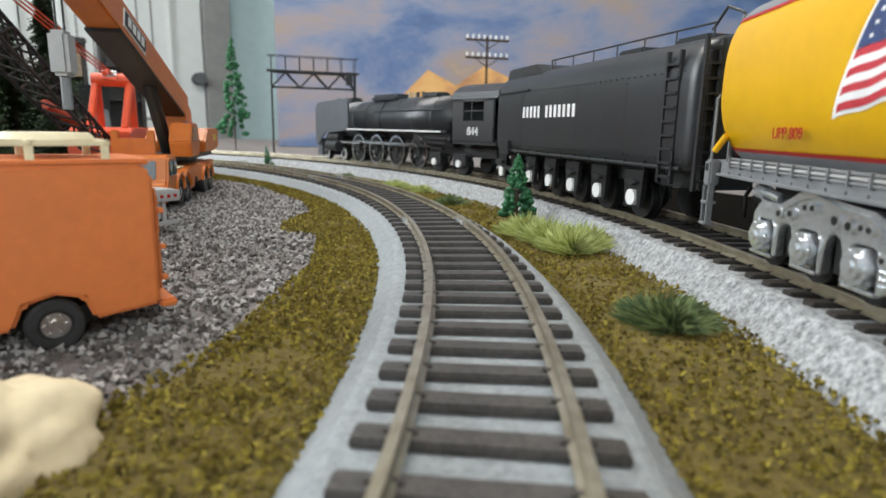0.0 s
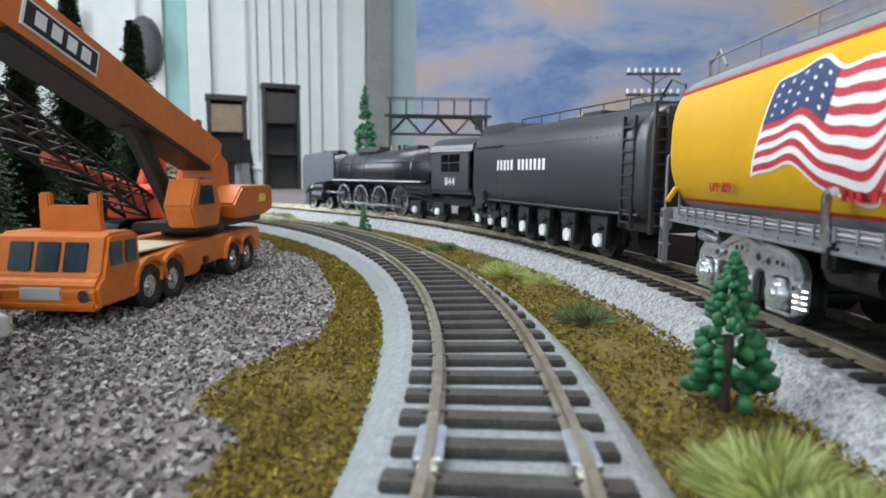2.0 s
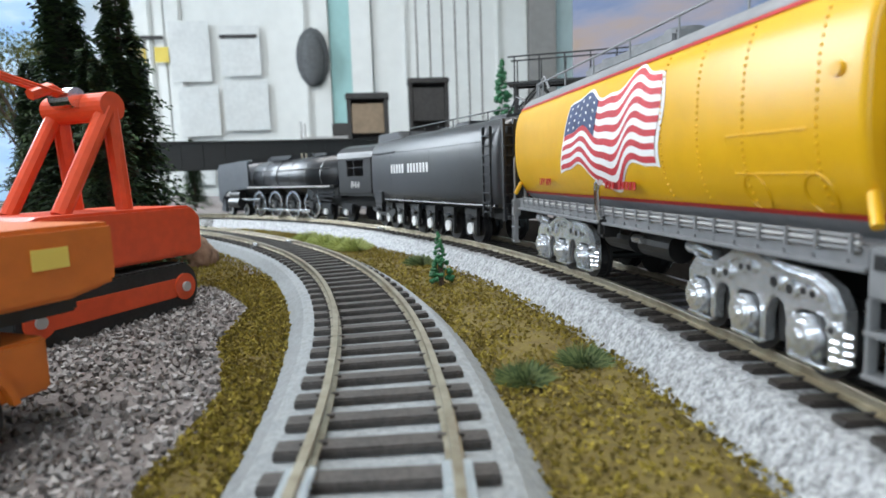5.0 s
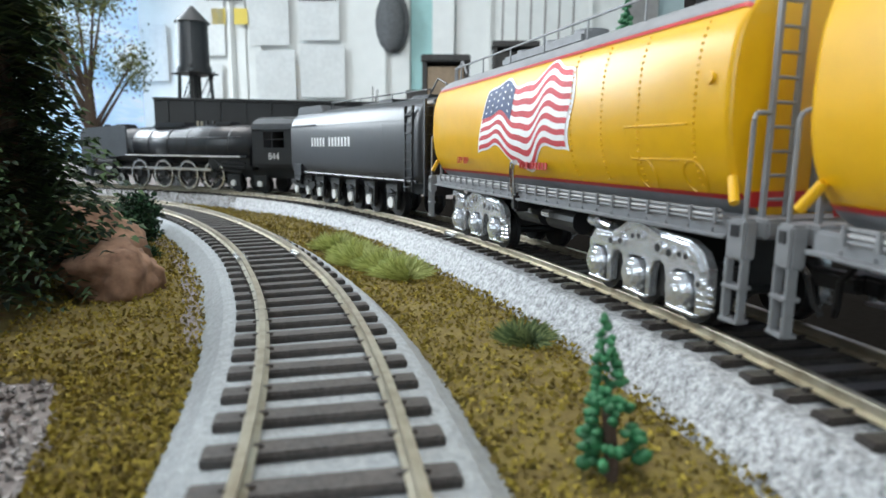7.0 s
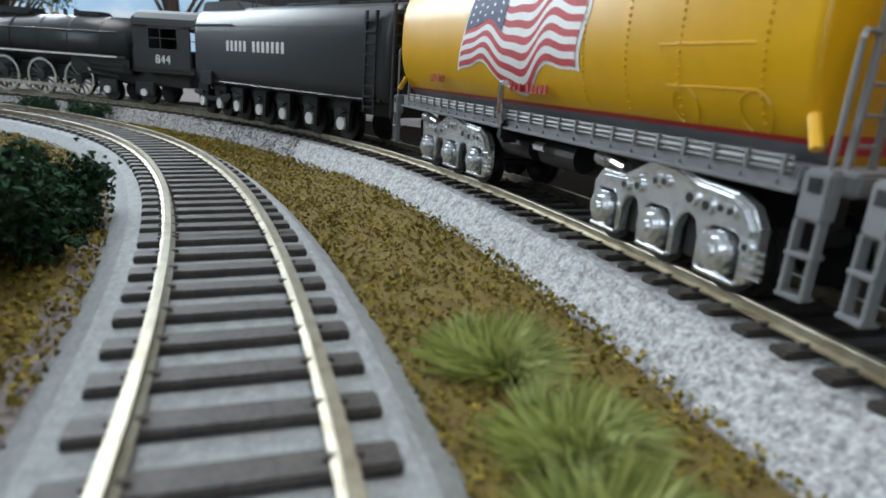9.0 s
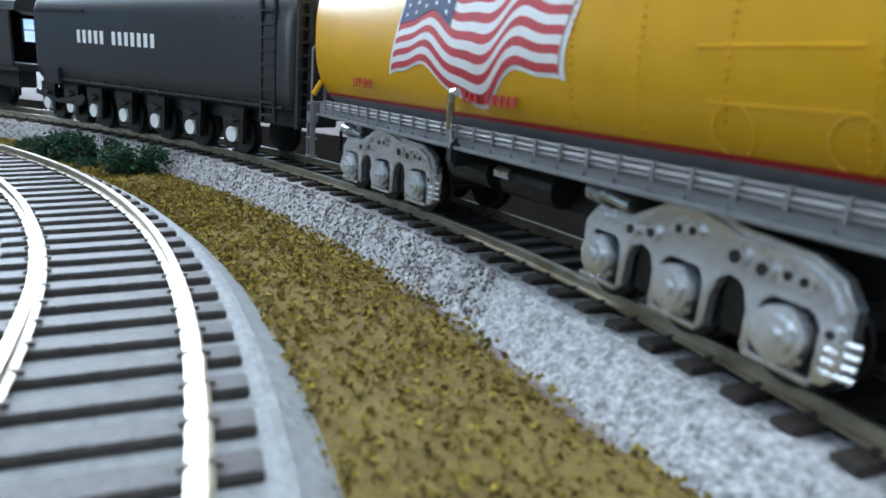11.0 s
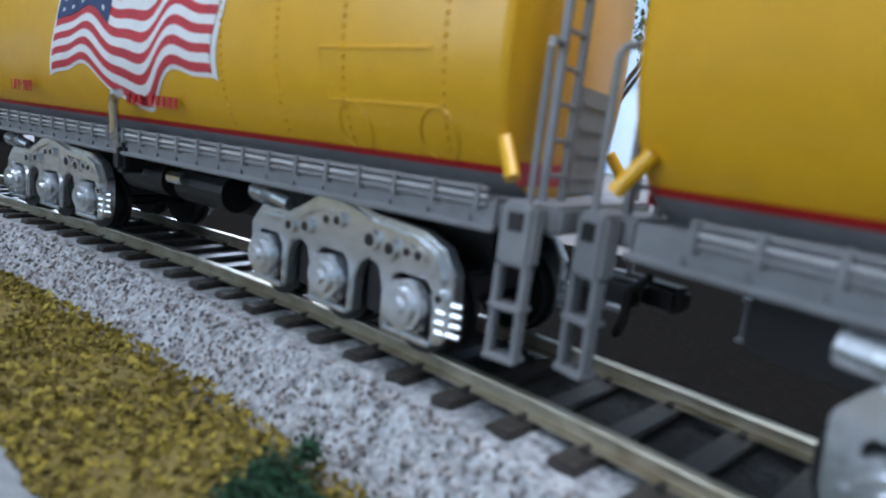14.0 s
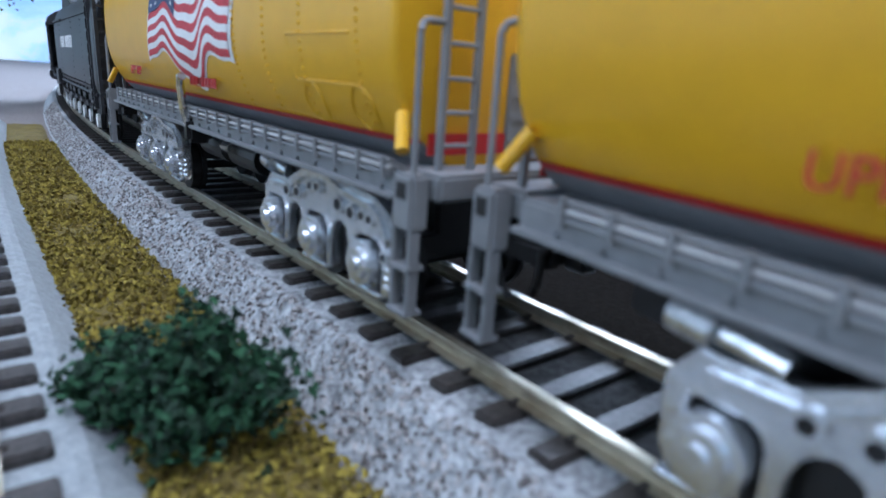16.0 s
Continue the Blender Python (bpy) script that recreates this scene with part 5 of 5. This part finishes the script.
def crawler_crane():
    t = thing("crawler_crane", "red-orange crawler crane with a black lattice boom", "crane", -17.5, 39.0, GZ, 101)
    # local x runs away from the boom
    for y in (-1.5, 1.5):
        o = [(0.5 * math.cos(a) * 1.2 + (2.4 if math.cos(a) > 0 else -2.4), 0.72 + 0.72 * math.sin(a)) for a in np.linspace(0, 2 * math.pi, 28, endpoint=False)]
        tr = part("crawler_track", prism(o, y - 0.45, y + 0.45, bevel=0.03), RUBBER, t)
        part("track_frame", box(4.2, 0.96, 0.7, 0, y, 0.38, 0.06), REDOR, tr)
        for x in (-2.4, 2.4):
            part("sprocket", rod((x, y - 0.52, 0.72), (x, y + 0.52, 0.72), 0.42, seg=18), REDOR, tr)
            part("axle_bolt", rod((x, y - 0.58, 0.72), (x, y + 0.58, 0.72), 0.16, seg=12), LGREY, tr)
        for k in range(22):
            part("track_pad", box(0.14, 0.98, 0.05, -2.5 + 0.238 * k, y, 1.42, 0.01), RUBBER, tr)
    part("car_body", box(2.6, 2.4, 0.7, 0, 0, 0.7, 0.08), UNDER, t)
    part("slew_ring", rod((0, 0, 1.4), (0, 0, 1.65), 1.1, seg=28), UNDER, t)
    part("house", prism([(-2.6, 1.65), (-2.6, 3.0), (-1.9, 3.25), (3.2, 3.25), (3.6, 2.9), (3.6, 1.8), (3.2, 1.65)], -1.75, 1.75, bevel=0.08), REDOR, t)
    for k in range(5):
        part("louvre", box(0.6, 0.06, 0.09, 0.2 + 0.7 * k, 1.77, 2.35, 0.01), UNDER, t)
    g = part("gantry", pipe([(-0.8, 1.0, 3.2), (1.0, 1.0, 6.2)], 0.22, seg=10), REDOR, t, "red-orange A-frame gantry")
    for p in ([(-0.8, -1.0, 3.2), (1.0, -1.0, 6.2)], [(1.3, 1.0, 3.2), (1.1, 1.0, 6.2)], [(1.3, -1.0, 3.2), (1.1, -1.0, 6.2)]):
        part("gantry_leg", pipe(p, 0.24, seg=10), REDOR, g)
    part("gantry_head", rod((1.05, -1.2, 6.25), (1.05, 1.2, 6.25), 0.42, seg=20), REDOR, g)
    part("pulley", rod((0.6, -0.4, 6.5), (0.6, 0.4, 6.5), 0.3, seg=16), CHROME, g)
    part("pulley_bracket", pipe([(0.9, 0, 6.4), (0.1, 0, 6.75), (-0.5, 0, 6.5)], 0.16), REDOR, g)
    a, b = Vector((-2.8, 0, 2.2)), Vector((-21, 0, 10.2))
    d = (b - a).normalized()
    up = Vector((d.z, 0, -d.x)) * -1
    bm = bmesh.new()
    n = 17
    L = (b - a).length
    for i in range(n):
        p, q = a + d * (L * i / n), a + d * (L * (i + 1) / n)
        for sy in (-0.6, 0.6):
            for su in (-0.5, 0.5):
                o = Vector((0, sy, 0)) + up * su
                rod(p + o, q + o, 0.09, bm, 6)
            rod(p + Vector((0, sy, 0)) - up * 0.5, q + Vector((0, sy, 0)) + up * 0.5, 0.06, bm, 5)
            rod(p + Vector((0, sy, 0)) + up * 0.5, q + Vector((0, sy, 0)) - up * 0.5, 0.06, bm, 5)
        for su in (-0.5, 0.5):
            rod(p + Vector((0, -0.6, 0)) + up * su, q + Vector((0, 0.6, 0)) + up * su, 0.06, bm, 5)
    part("lattice_boom", bm, UNDER, t, "black lattice boom")
    for y in (-0.25, 0.0, 0.25):
        part("pendant_rope", rod((0.3, y, 6.6), (b.x, y, b.z + 0.6), 0.045, seg=5), REDOR, t)
    part("boom_strut", rod((-2.2, 0.6, 3.0), (-8.0, 0.6, 4.4), 0.26, seg=10), REDOR, t)


crawler_crane()


# ---- plants ----
def fir(label, x, y, h, r, seed, material=FIR):
    t = thing("fir_tree", label, "tree", x, y, GZ)
    rg = np.random.RandomState(seed)
    part("trunk", rod((0, 0, 0), (0, 0, h * 0.98), 0.035 * h, seg=8, r2=0.01), BARK, t)
    tiers = int(h * 2.2) + 8
    tri, ver = [], []
    for k in range(tiers):
        f = k / tiers
        z = h * (0.1 + 0.9 * f)
        rad = r * (1 - f) ** 0.85 * (0.8 + 0.35 * rg.rand()) + 0.05
        for b in range(int(9 + 9 * (1 - f))):
            a = rg.rand() * 2 * math.pi
            L = rad * (0.7 + 0.4 * rg.rand())
            dx, dy = math.cos(a), math.sin(a)
            for m in range(9):
                g = (m + 1) / 9
                cx, cy, cz = dx * L * g, dy * L * g, z - 0.42 * L * g * g + 0.05 * rg.randn() * r
                w = 0.16 * r * (1.15 - 0.55 * g)
                for s in (-1, 1):
                    i = len(ver)
                    ver += [(cx, cy, cz), (cx - s * dy * w + dx * w * 0.7, cy + s * dx * w + dy * w * 0.7, cz - w * 0.55 * rg.rand()), (cx + dx * w * 0.5, cy + dy * w * 0.5, cz + w * 0.12)]
                    tri.append((i, i + 1, i + 2))
    raw("crown", ver, tri, material, t)
    return t


FIRS = [(-25.5, 46.3, 13.5, 2.9), (-28.5, 46.5, 10.5, 2.5), (-31.0, 46.8, 16, 3.3), (-23.8, 44.3, 9.0, 2.3), (-36.0, 47.5, 11, 2.6), (-26.0, 38.5, 11.0, 2.6), (-30, 35.5, 14, 3.0), (-24.5, 33.5, 12, 2.8), (-28, 30, 15, 3), (-22.5, 28.5, 10.5, 2.6), (-35, 33, 13, 3), (-39.5, 49.0, 9, 2.2), (-42.5, 45, 12, 2.8)]
for i, (x, y, h, r) in enumerate(FIRS):
    tagged(fir("dark green bottle-brush fir on the turf", x, y, h, r, i), group="fir grove")
for i, (x, y, h, r) in enumerate([(-83, 93, 11, 2.6), (-62, 118, 9, 2.2), (-47, 82, 4.2, 1.1), (-57, 96, 7, 2)]):
    fir("dark green fir standing by the bridge", x, y, h, r, 40 + i)


def cast_tree(x, y, h, r, lean, label):
    """A small moulded plastic tree of knobby boughs."""
    t = thing("moulded_tree", label, "tree", x, y, GZ)
    t.matrix_basis = pose(x * CM, y * CM, GZ * CM, lean[0], lean[1], 0)
    part("trunk", rod((0, 0, 0), (0, 0, h * 0.5), 0.09, seg=8), BARK, t)
    bm = bmesh.new()
    rg = np.random.RandomState(int(h * 100))
    for k in range(150):
        f = rg.rand() ** 0.8
        a = rg.rand() * 6.283
        rr = r * (1 - f) ** 0.9 * (0.55 + 0.5 * rg.rand())
        made = bmesh.ops.create_icosphere(bm, subdivisions=1, radius=0.16 * r * (1.25 - 0.7 * f))["verts"]
        m = Matrix.Translation((rr * math.cos(a), rr * math.sin(a), h * (0.14 + 0.84 * f))) @ Matrix.Rotation(a, 4, "Z") @ Matrix.Diagonal((1.5, 0.8, 0.75 + 0.5 * rg.rand(), 1))
        bmesh.ops.transform(bm, matrix=m, verts=made)
    part("crown", bm, MINT, t, smooth=True)


def at_line(s, lat):
    x, y, _ = inner(s, lat)
    return float(x), float(y)


cast_tree(*at_line(21.6, 3.75), 2.75, 0.72, (0, 0), "small glossy green moulded pine on the turf strip")
cast_tree(*at_line(49.6, 3.3), 2.1, 0.42, (-14, -12), "leaning moulded green sapling beside the ballast")
cast_tree(-25.0, 86, 15.5, 2.2, (0, 0), "moulded green pine beyond the tracks")


def tuft(name, label, s, lat, r, h, n, material, seed):
    """Fibres fanning out of one root."""
    rg = np.random.RandomState(seed)
    x, y = at_line(s, lat)
    ver, tri = [], []
    for k in range(n):
        a, sp = rg.rand() * 6.283, rg.rand() ** 0.6
        bx, by = 0.45 * r * rg.rand() * math.cos(a + 1), 0.45 * r * rg.rand() * math.sin(a + 1)
        tip = (bx + r * sp * math.cos(a), by + r * sp * math.sin(a), h * (1.1 - 0.75 * sp) * (0.6 + 0.5 * rg.rand()))
        w = 0.022
        i = len(ver)
        ver += [(bx - w * math.sin(a), by + w * math.cos(a), 0), (bx + w * math.sin(a), by - w * math.cos(a), 0), ((bx + tip[0]) / 2, (by + tip[1]) / 2, tip[2] * 0.72), tip]
        tri += [(i, i + 1, i + 2), (i + 1, i + 3, i + 2)]
    ob = raw(name, ver, tri, material)
    ob.matrix_basis = pose(x * CM, y * CM, (GZ + 0.08) * CM)
    return tagged(ob, label, "grass tuft")


tuft("grass_tuft", "dusty sage-green fibre tuft on the turf strip", 10.5, 3.5, 0.95, 0.75, 900, SAGE, 1)
for k, (s, lat) in enumerate(((16.6, 3.6), (17.8, 3.4), (19.0, 3.1), (17.1, 4.2))):
    tuft("grass_tuft", "pale lime fibre tuft on the turf strip", s, lat, 1.0, 0.95, 800, LIME, 5 + k)
tuft("grass_tuft", "sage-green fibre tuft on the turf strip", 27.0, 3.15, 0.8, 0.6, 700, SAGE, 11)
tuft("grass_tuft", "bright lime fibre tuft on the turf strip", 33.6, 3.2, 0.95, 0.7, 900, LIME, 12)
tuft("grass_tuft", "bright lime fibre tuft on the turf strip", 31.8, 3.9, 0.7, 0.6, 400, LIME, 13)
tuft("grass_tuft", "sage-green fibre tuft on the turf strip", 40.3, 2.6, 0.6, 0.5, 500, SAGE, 14)
tuft("grass_tuft", "sage-green fibre tuft on the turf strip", 41.0, 4.0, 0.6, 0.5, 500, SAGE, 15)
tuft("grass_tuft", "sage-green fibre tuft on the turf strip", 54.3, 4.2, 0.7, 0.6, 500, SAGE, 16)
for k, (s, lat) in enumerate(((60.6, 3.6), (61.8, 3.4), (63.0, 3.0), (64.2, 3.3), (66, 3.2))):
    tuft("grass_tuft", "pale lime fibre tuft on the turf strip", s, lat, 1.0, 0.85, 750, LIME, 20 + k)


def shrub(x, y, r, seed, label="dark green foam shrub on the turf strip", material=LEAF, z=GZ, squash=0.8):
    """A clump of tiny leaves over hidden twigs."""
    t = thing("shrub", label, "shrub", x, y, z)
    rg = np.random.RandomState(seed)
    bm = bmesh.new()
    for k in range(9):
        a = rg.rand() * 6.283
        rod((0, 0, -0.02), (r * 0.7 * math.cos(a), r * 0.7 * math.sin(a), r * (0.4 + 0.7 * rg.rand())), 0.03 * r, bm, 5)
    part("twigs", bm, BARK, t)
    cen = rg.normal(size=(16, 3)) * np.array([0.42, 0.42, 0.3]) * r + np.array([0, 0, 0.75 * r * squash])
    p = cen[rg.randint(0, 16, 3200)] + rg.normal(size=(3200, 3)) * 0.19 * r
    p[:, 2] = np.abs(p[:, 2])
    ob = flakes("foliage", p, 0.12 * r, material, rg)
    ob.parent = t
    return t


for i, (u, lat, r) in enumerate(((116.0, 3.77, 0.55), (115.0, 3.1, 0.7), (114.0, 3.45, 0.78), (113.0, 3.65, 0.36), (111.0, 3.1, 0.8), (117.9, 3.0, 0.42))):
    shrub(*[float(q) for q in outer(u, -lat)[:2]], r, 60 + i)
for i, (u, lat, r) in enumerate(((135.2, 3.5, 0.95), (136.0, 3.85, 0.75), (133.9, 3.1, 0.14))):
    shrub(*[float(q) for q in outer(u, -lat)[:2]], r, 80 + i, "dark green foam shrub beside the ballast")
for i, (s, lat, r) in enumerate(((74.2, -3.0, 1.0), (72.6, -3.6, 1.2), (70.4, -4.2, 1.3), (76, -3.8, 0.9), (67.5, -3.2, 0.35))):
    shrub(*at_line(s, lat), r, 90 + i, "low dark green shrub beneath the firs")


def oak(x, y, h, r, seed):
    t = thing("leafy_tree", "olive-green broadleaf tree beyond the tracks", "tree", x, y, GZ)
    rg = np.random.RandomState(seed)
    bm = rod((0, 0, 0), (0, 0, h * 0.5), 0.05 * h, seg=8, r2=0.025 * h)
    ends = []
    for k in range(14):
        a, f = rg.rand() * 6.283, 0.3 + 0.5 * rg.rand()
        e = Vector((r * 0.8 * math.cos(a) * (1.1 - f * 0.4), r * 0.8 * math.sin(a) * (1.1 - f * 0.4), h * (f + 0.25)))
        rod((0, 0, h * f * 0.6), e, 0.014 * h, bm, 5, 0.004 * h)
        ends.append(e)
    part("trunk", bm, BARK, t)
    p = np.concatenate([np.array(e) + rg.normal(size=(330, 3)) * 0.16 * r for e in ends] + [rg.normal(size=(500, 3)) * np.array([0.4 * r, 0.4 * r, 0.12 * h]) + np.array([0, 0, 0.72 * h])])
    flakes("crown", p, 0.045 * r, OLIVE, rg).parent = t


for i, (x, y, h, r) in enumerate([(-112, 84, 27, 9), (-98, 62, 15, 6), (-108, 48, 17, 7), (-125, 66, 20, 8), (-96, 36, 14, 6), (-118, 28, 18, 7), (-100, 14, 15, 6), (-58, 12, 15, 5.5), (-66, 24, 13, 5)]):
    oak(x, y, h, r, 120 + i)

# ---- lineside structures ----
def signal_bridge():
    a, b = Vector((-13.5, 62.7, 0)), Vector((-5.4, 65.0, 0))
    ang = math.atan2(b.y - a.y, b.x - a.x)
    t = thing("signal_bridge", "black truss signal bridge spanning beyond the train", "signal bridge", a.x, a.y, GZ, math.degrees(ang))
    t.scale = (0.735, 0.735, 0.735)
    L = (b - a).length / 0.735
    for x in (0, L):
        for y in (-0.7, 0.7):
            part("leg", box(0.22, 0.22, 12.2, x, y, 0), UNDER, t)
    n = 6
    for y in (-0.7, 0.7):
        for z in (10.0, 12.0):
            part("chord", box(L, 0.18, 0.18, L / 2, y, z), UNDER, t)
        for k in range(n):
            x0, x1 = L * k / n, L * (k + 1) / n
            part("diagonal", rod((x0, y, 12.1 if k % 2 else 10.1), (x1, y, 10.1 if k % 2 else 12.1), 0.1, seg=6), UNDER, t)
        part("handrail", box(L + 1, 0.1, 0.1, L / 2, y * 1.3, 14.2), UNDER, t)
        for k in range(n + 1):
            part("rail_post", box(0.1, 0.1, 2.2, L * k / n, y * 1.3, 12.1), UNDER, t)
    part("walkway", box(L + 1.2, 2.0, 0.2, L / 2, 0, 12.15), UNDER, t)
    part("signal_head", box(0.9, 0.5, 1.8, L * 0.92, -1.0, 10.6, 0.1), UNDER, t)


signal_bridge()


def telegraph_pole(x, y, h):
    t = thing("telegraph_pole", "dark wooden telegraph pole with two crossarms", "pole", x, y, GZ, 10)
    part("mast", rod((0, 0, 0), (0, 0, h), 0.22, seg=8, r2=0.16), BARK, t)
    for z in (h - 0.6, h - 3.0):
        arm = part("crossarm", box(6.2, 0.28, 0.32, 0, 0, z), BARK, t)
        for k in range(8):
            part("insulator", rod((-2.9 + 0.83 * k, 0, z + 0.3), (-2.9 + 0.83 * k, 0, z + 0.85), 0.14, seg=8), WHITE, arm)
        for s in (-1, 1):
            part("brace", rod((s * 1.6, 0, z), (0, 0, z - 1.1), 0.07, seg=5), BARK, arm)


telegraph_pole(10.4, 88, 16.4)


def water_tower(x, y, h):
    t = thing("water_tower", "black water tower on four braced legs", "water tower", x, y, GZ)
    for sx in (-1, 1):
        for sy in (-1, 1):
            part("leg", rod((sx * 2.3, sy * 2.3, 0), (sx * 1.6, sy * 1.6, h * 0.66), 0.3, seg=6), UNDER, t)
        for z in (0.0, h * 0.33):
            part("brace", rod((sx * 2.2, -2.2, z + 0.5), (sx * 1.8, 1.8, z + h * 0.3), 0.1, seg=5), UNDER, t)
            part("brace", rod((-2.2, sx * 2.2, z + 0.5), (2.6, sx * 1.8, z + h * 0.3), 0.1, seg=5), UNDER, t)
    part("tank", rod((0, 0, h * 0.64), (0, 0, h * 0.92), 2.3, seg=28), BLACK, t)
    part("tank_floor", rod((0, 0, h * 0.62), (0, 0, h * 0.645), 2.6, seg=28), BLACK, t)
    part("conical_roof", rod((0, 0, h * 0.92), (0, 0, h * 1.02), 2.7, seg=28, r2=0.2), BLACK, t)
    part("riser_pipe", rod((0, 0, 0), (0, 0, h * 0.64), 0.4, seg=10), UNDER, t)
    part("balcony", box(5.2, 5.2, 0.2, 0, 0, h * 0.61), UNDER, t)


water_tower(-98.7, 94.6, 25.5)


def girder_bridge():
    a, b = Vector((-66, 71.5, 0)), Vector((-46, 92, 0))
    ang = math.atan2(b.y - a.y, b.x - a.x)
    t = thing("girder_bridge", "black plate girder bridge on piers", "bridge", a.x, a.y, GZ, math.degrees(ang))
    L = (b - a).length
    for y in (-1.8, 1.8):
        g = part("girder", box(L, 0.25, 3.2, L / 2, y, 5.4, 0.03), UNDER, t)
        for k in range(12):
            part("stiffener", box(0.25, 0.5, 3.1, L * (k + 0.5) / 12, y, 5.45), UNDER, g)
        part("flange", box(L, 0.8, 0.22, L / 2, y, 8.5), UNDER, g)
    part("deck", box(L, 3.6, 0.4, L / 2, 0, 6.2), UNDER, t)
    for x in (0.8, L - 0.8):
        part("pier", box(1.6, 4.2, 5.5, x, 0, 0, 0.2, taper=0.85), GREY, t)


girder_bridge()

# stacked crates and a rack far behind the engine
r = thing("wire_rack", "grey wire shelf rack holding small crates", "shelf", -92, 140, GZ, 35)
for x in (-8, 8):
    for y in (-3, 3):
        part("upright", rod((x, y, 0), (x, y, 17), 0.3, seg=6), LGREY, r)
for z in (3, 8, 13):
    part("shelf", box(16.4, 6.6, 0.5, 0, 0, z, 0.1), LGREY, r)
for x, z, m in ((-5, 3.5, TAN), (0, 3.5, DARKBOX), (4.5, 8.5, NOTE), (-4, 8.5, DARKBOX), (1, 13.5, DARKBOX)):
    part("crate", box(4, 5, 3, x, 0, z, 0.2), m, r)

# ---- motion ----
UT = [(0, 19.4), (0.5, 23.44), (1, 27.57), (1.5, 31.74), (2, 35.94), (2.5, 40.21), (3, 44.26), (3.5, 48.35), (3.7, 49.98), (5.8, 67.02), (6, 68.69), (6.5, 73.02), (7, 77.38), (7.5, 81.69), (8, 85.96), (8.2, 87.57), (10.3, 101.67), (10.5, 103.38), (11, 108.36), (11.5, 113.30), (12, 118.17), (12.5, 122.86), (13, 127.35), (13.5, 131.74), (14, 136.14), (14.5, 140.65), (15, 145.18), (15.5, 149.42), (16, 153.07)]


def along(t):
    """How far the tender's last axle has come along the outer track."""
    return float(np.interp(t, [a for a, _ in UT], [b for _, b in UT]))


def car_pose(u, front, back, mid=0.0):
    """A car whose pivots stand at u + front and u + back; mid shifts its origin forward from their middle."""
    ax, ay, _ = outer(u + front, 0.0)
    bx, by, _ = outer(u + back, 0.0)
    ang = math.atan2(ay - by, ax - bx)
    return pose(((ax + bx) / 2 + mid * math.cos(ang)) * CM, ((ay + by) / 2 + mid * math.sin(ang)) * CM, LIFT * CM, 0, 0, math.degrees(ang))


def motions():
    ts = [0.25 * k for k in range(65)]
    walk(LOCO, [(t, car_pose(along(t), 25.2 + 3.8, 25.2 - 3.8)) for t in ts])
    walk(TENDER, [(t, car_pose(along(t), 10.5, 0.4)) for t in ts])
    walk(WATER, [(t, car_pose(along(t), -7.63, -17.13, 0.53)) for t in ts])
    walk(WATER2, [(t, car_pose(along(t), -23.43, -32.93, 0.53)) for t in ts])
    for ob, car, pivot in TRUCKS:
        first = car is WATER
        mid, ends = (-11.85, (-7.63, -17.13)) if first else (-27.65, (-23.43, -32.93))
        rows = []
        for t in ts:
            u = along(t)
            m = car_pose(u, *ends)
            th = float(np.interp(u + mid + pivot, UU, OTH)) + math.pi / 2
            turn = (th - m.to_euler().z + math.pi) % (2 * math.pi) - math.pi
            rows.append((t, pose(pivot * CM, 0, 0, 0, 0, math.degrees(turn))))
        walk(ob, rows)
    fine = [0.1 * k for k in range(161)]
    for ob, x, side in SPOKED:
        rows = []
        for t in fine:
            a = along(t) / 1.02 + (0 if side > 0 else math.pi / 2)
            if x is None:
                rows.append((t, pose(0.45 * math.sin(a) * CM, side * 1.12 * CM, (1.02 + 0.45 * math.cos(a)) * CM)))
            else:
                rows.append((t, pose(x * CM, side * 0.9 * CM, 1.02 * CM, 0, math.degrees(a), 0)))
        walk(ob, rows)


motions()
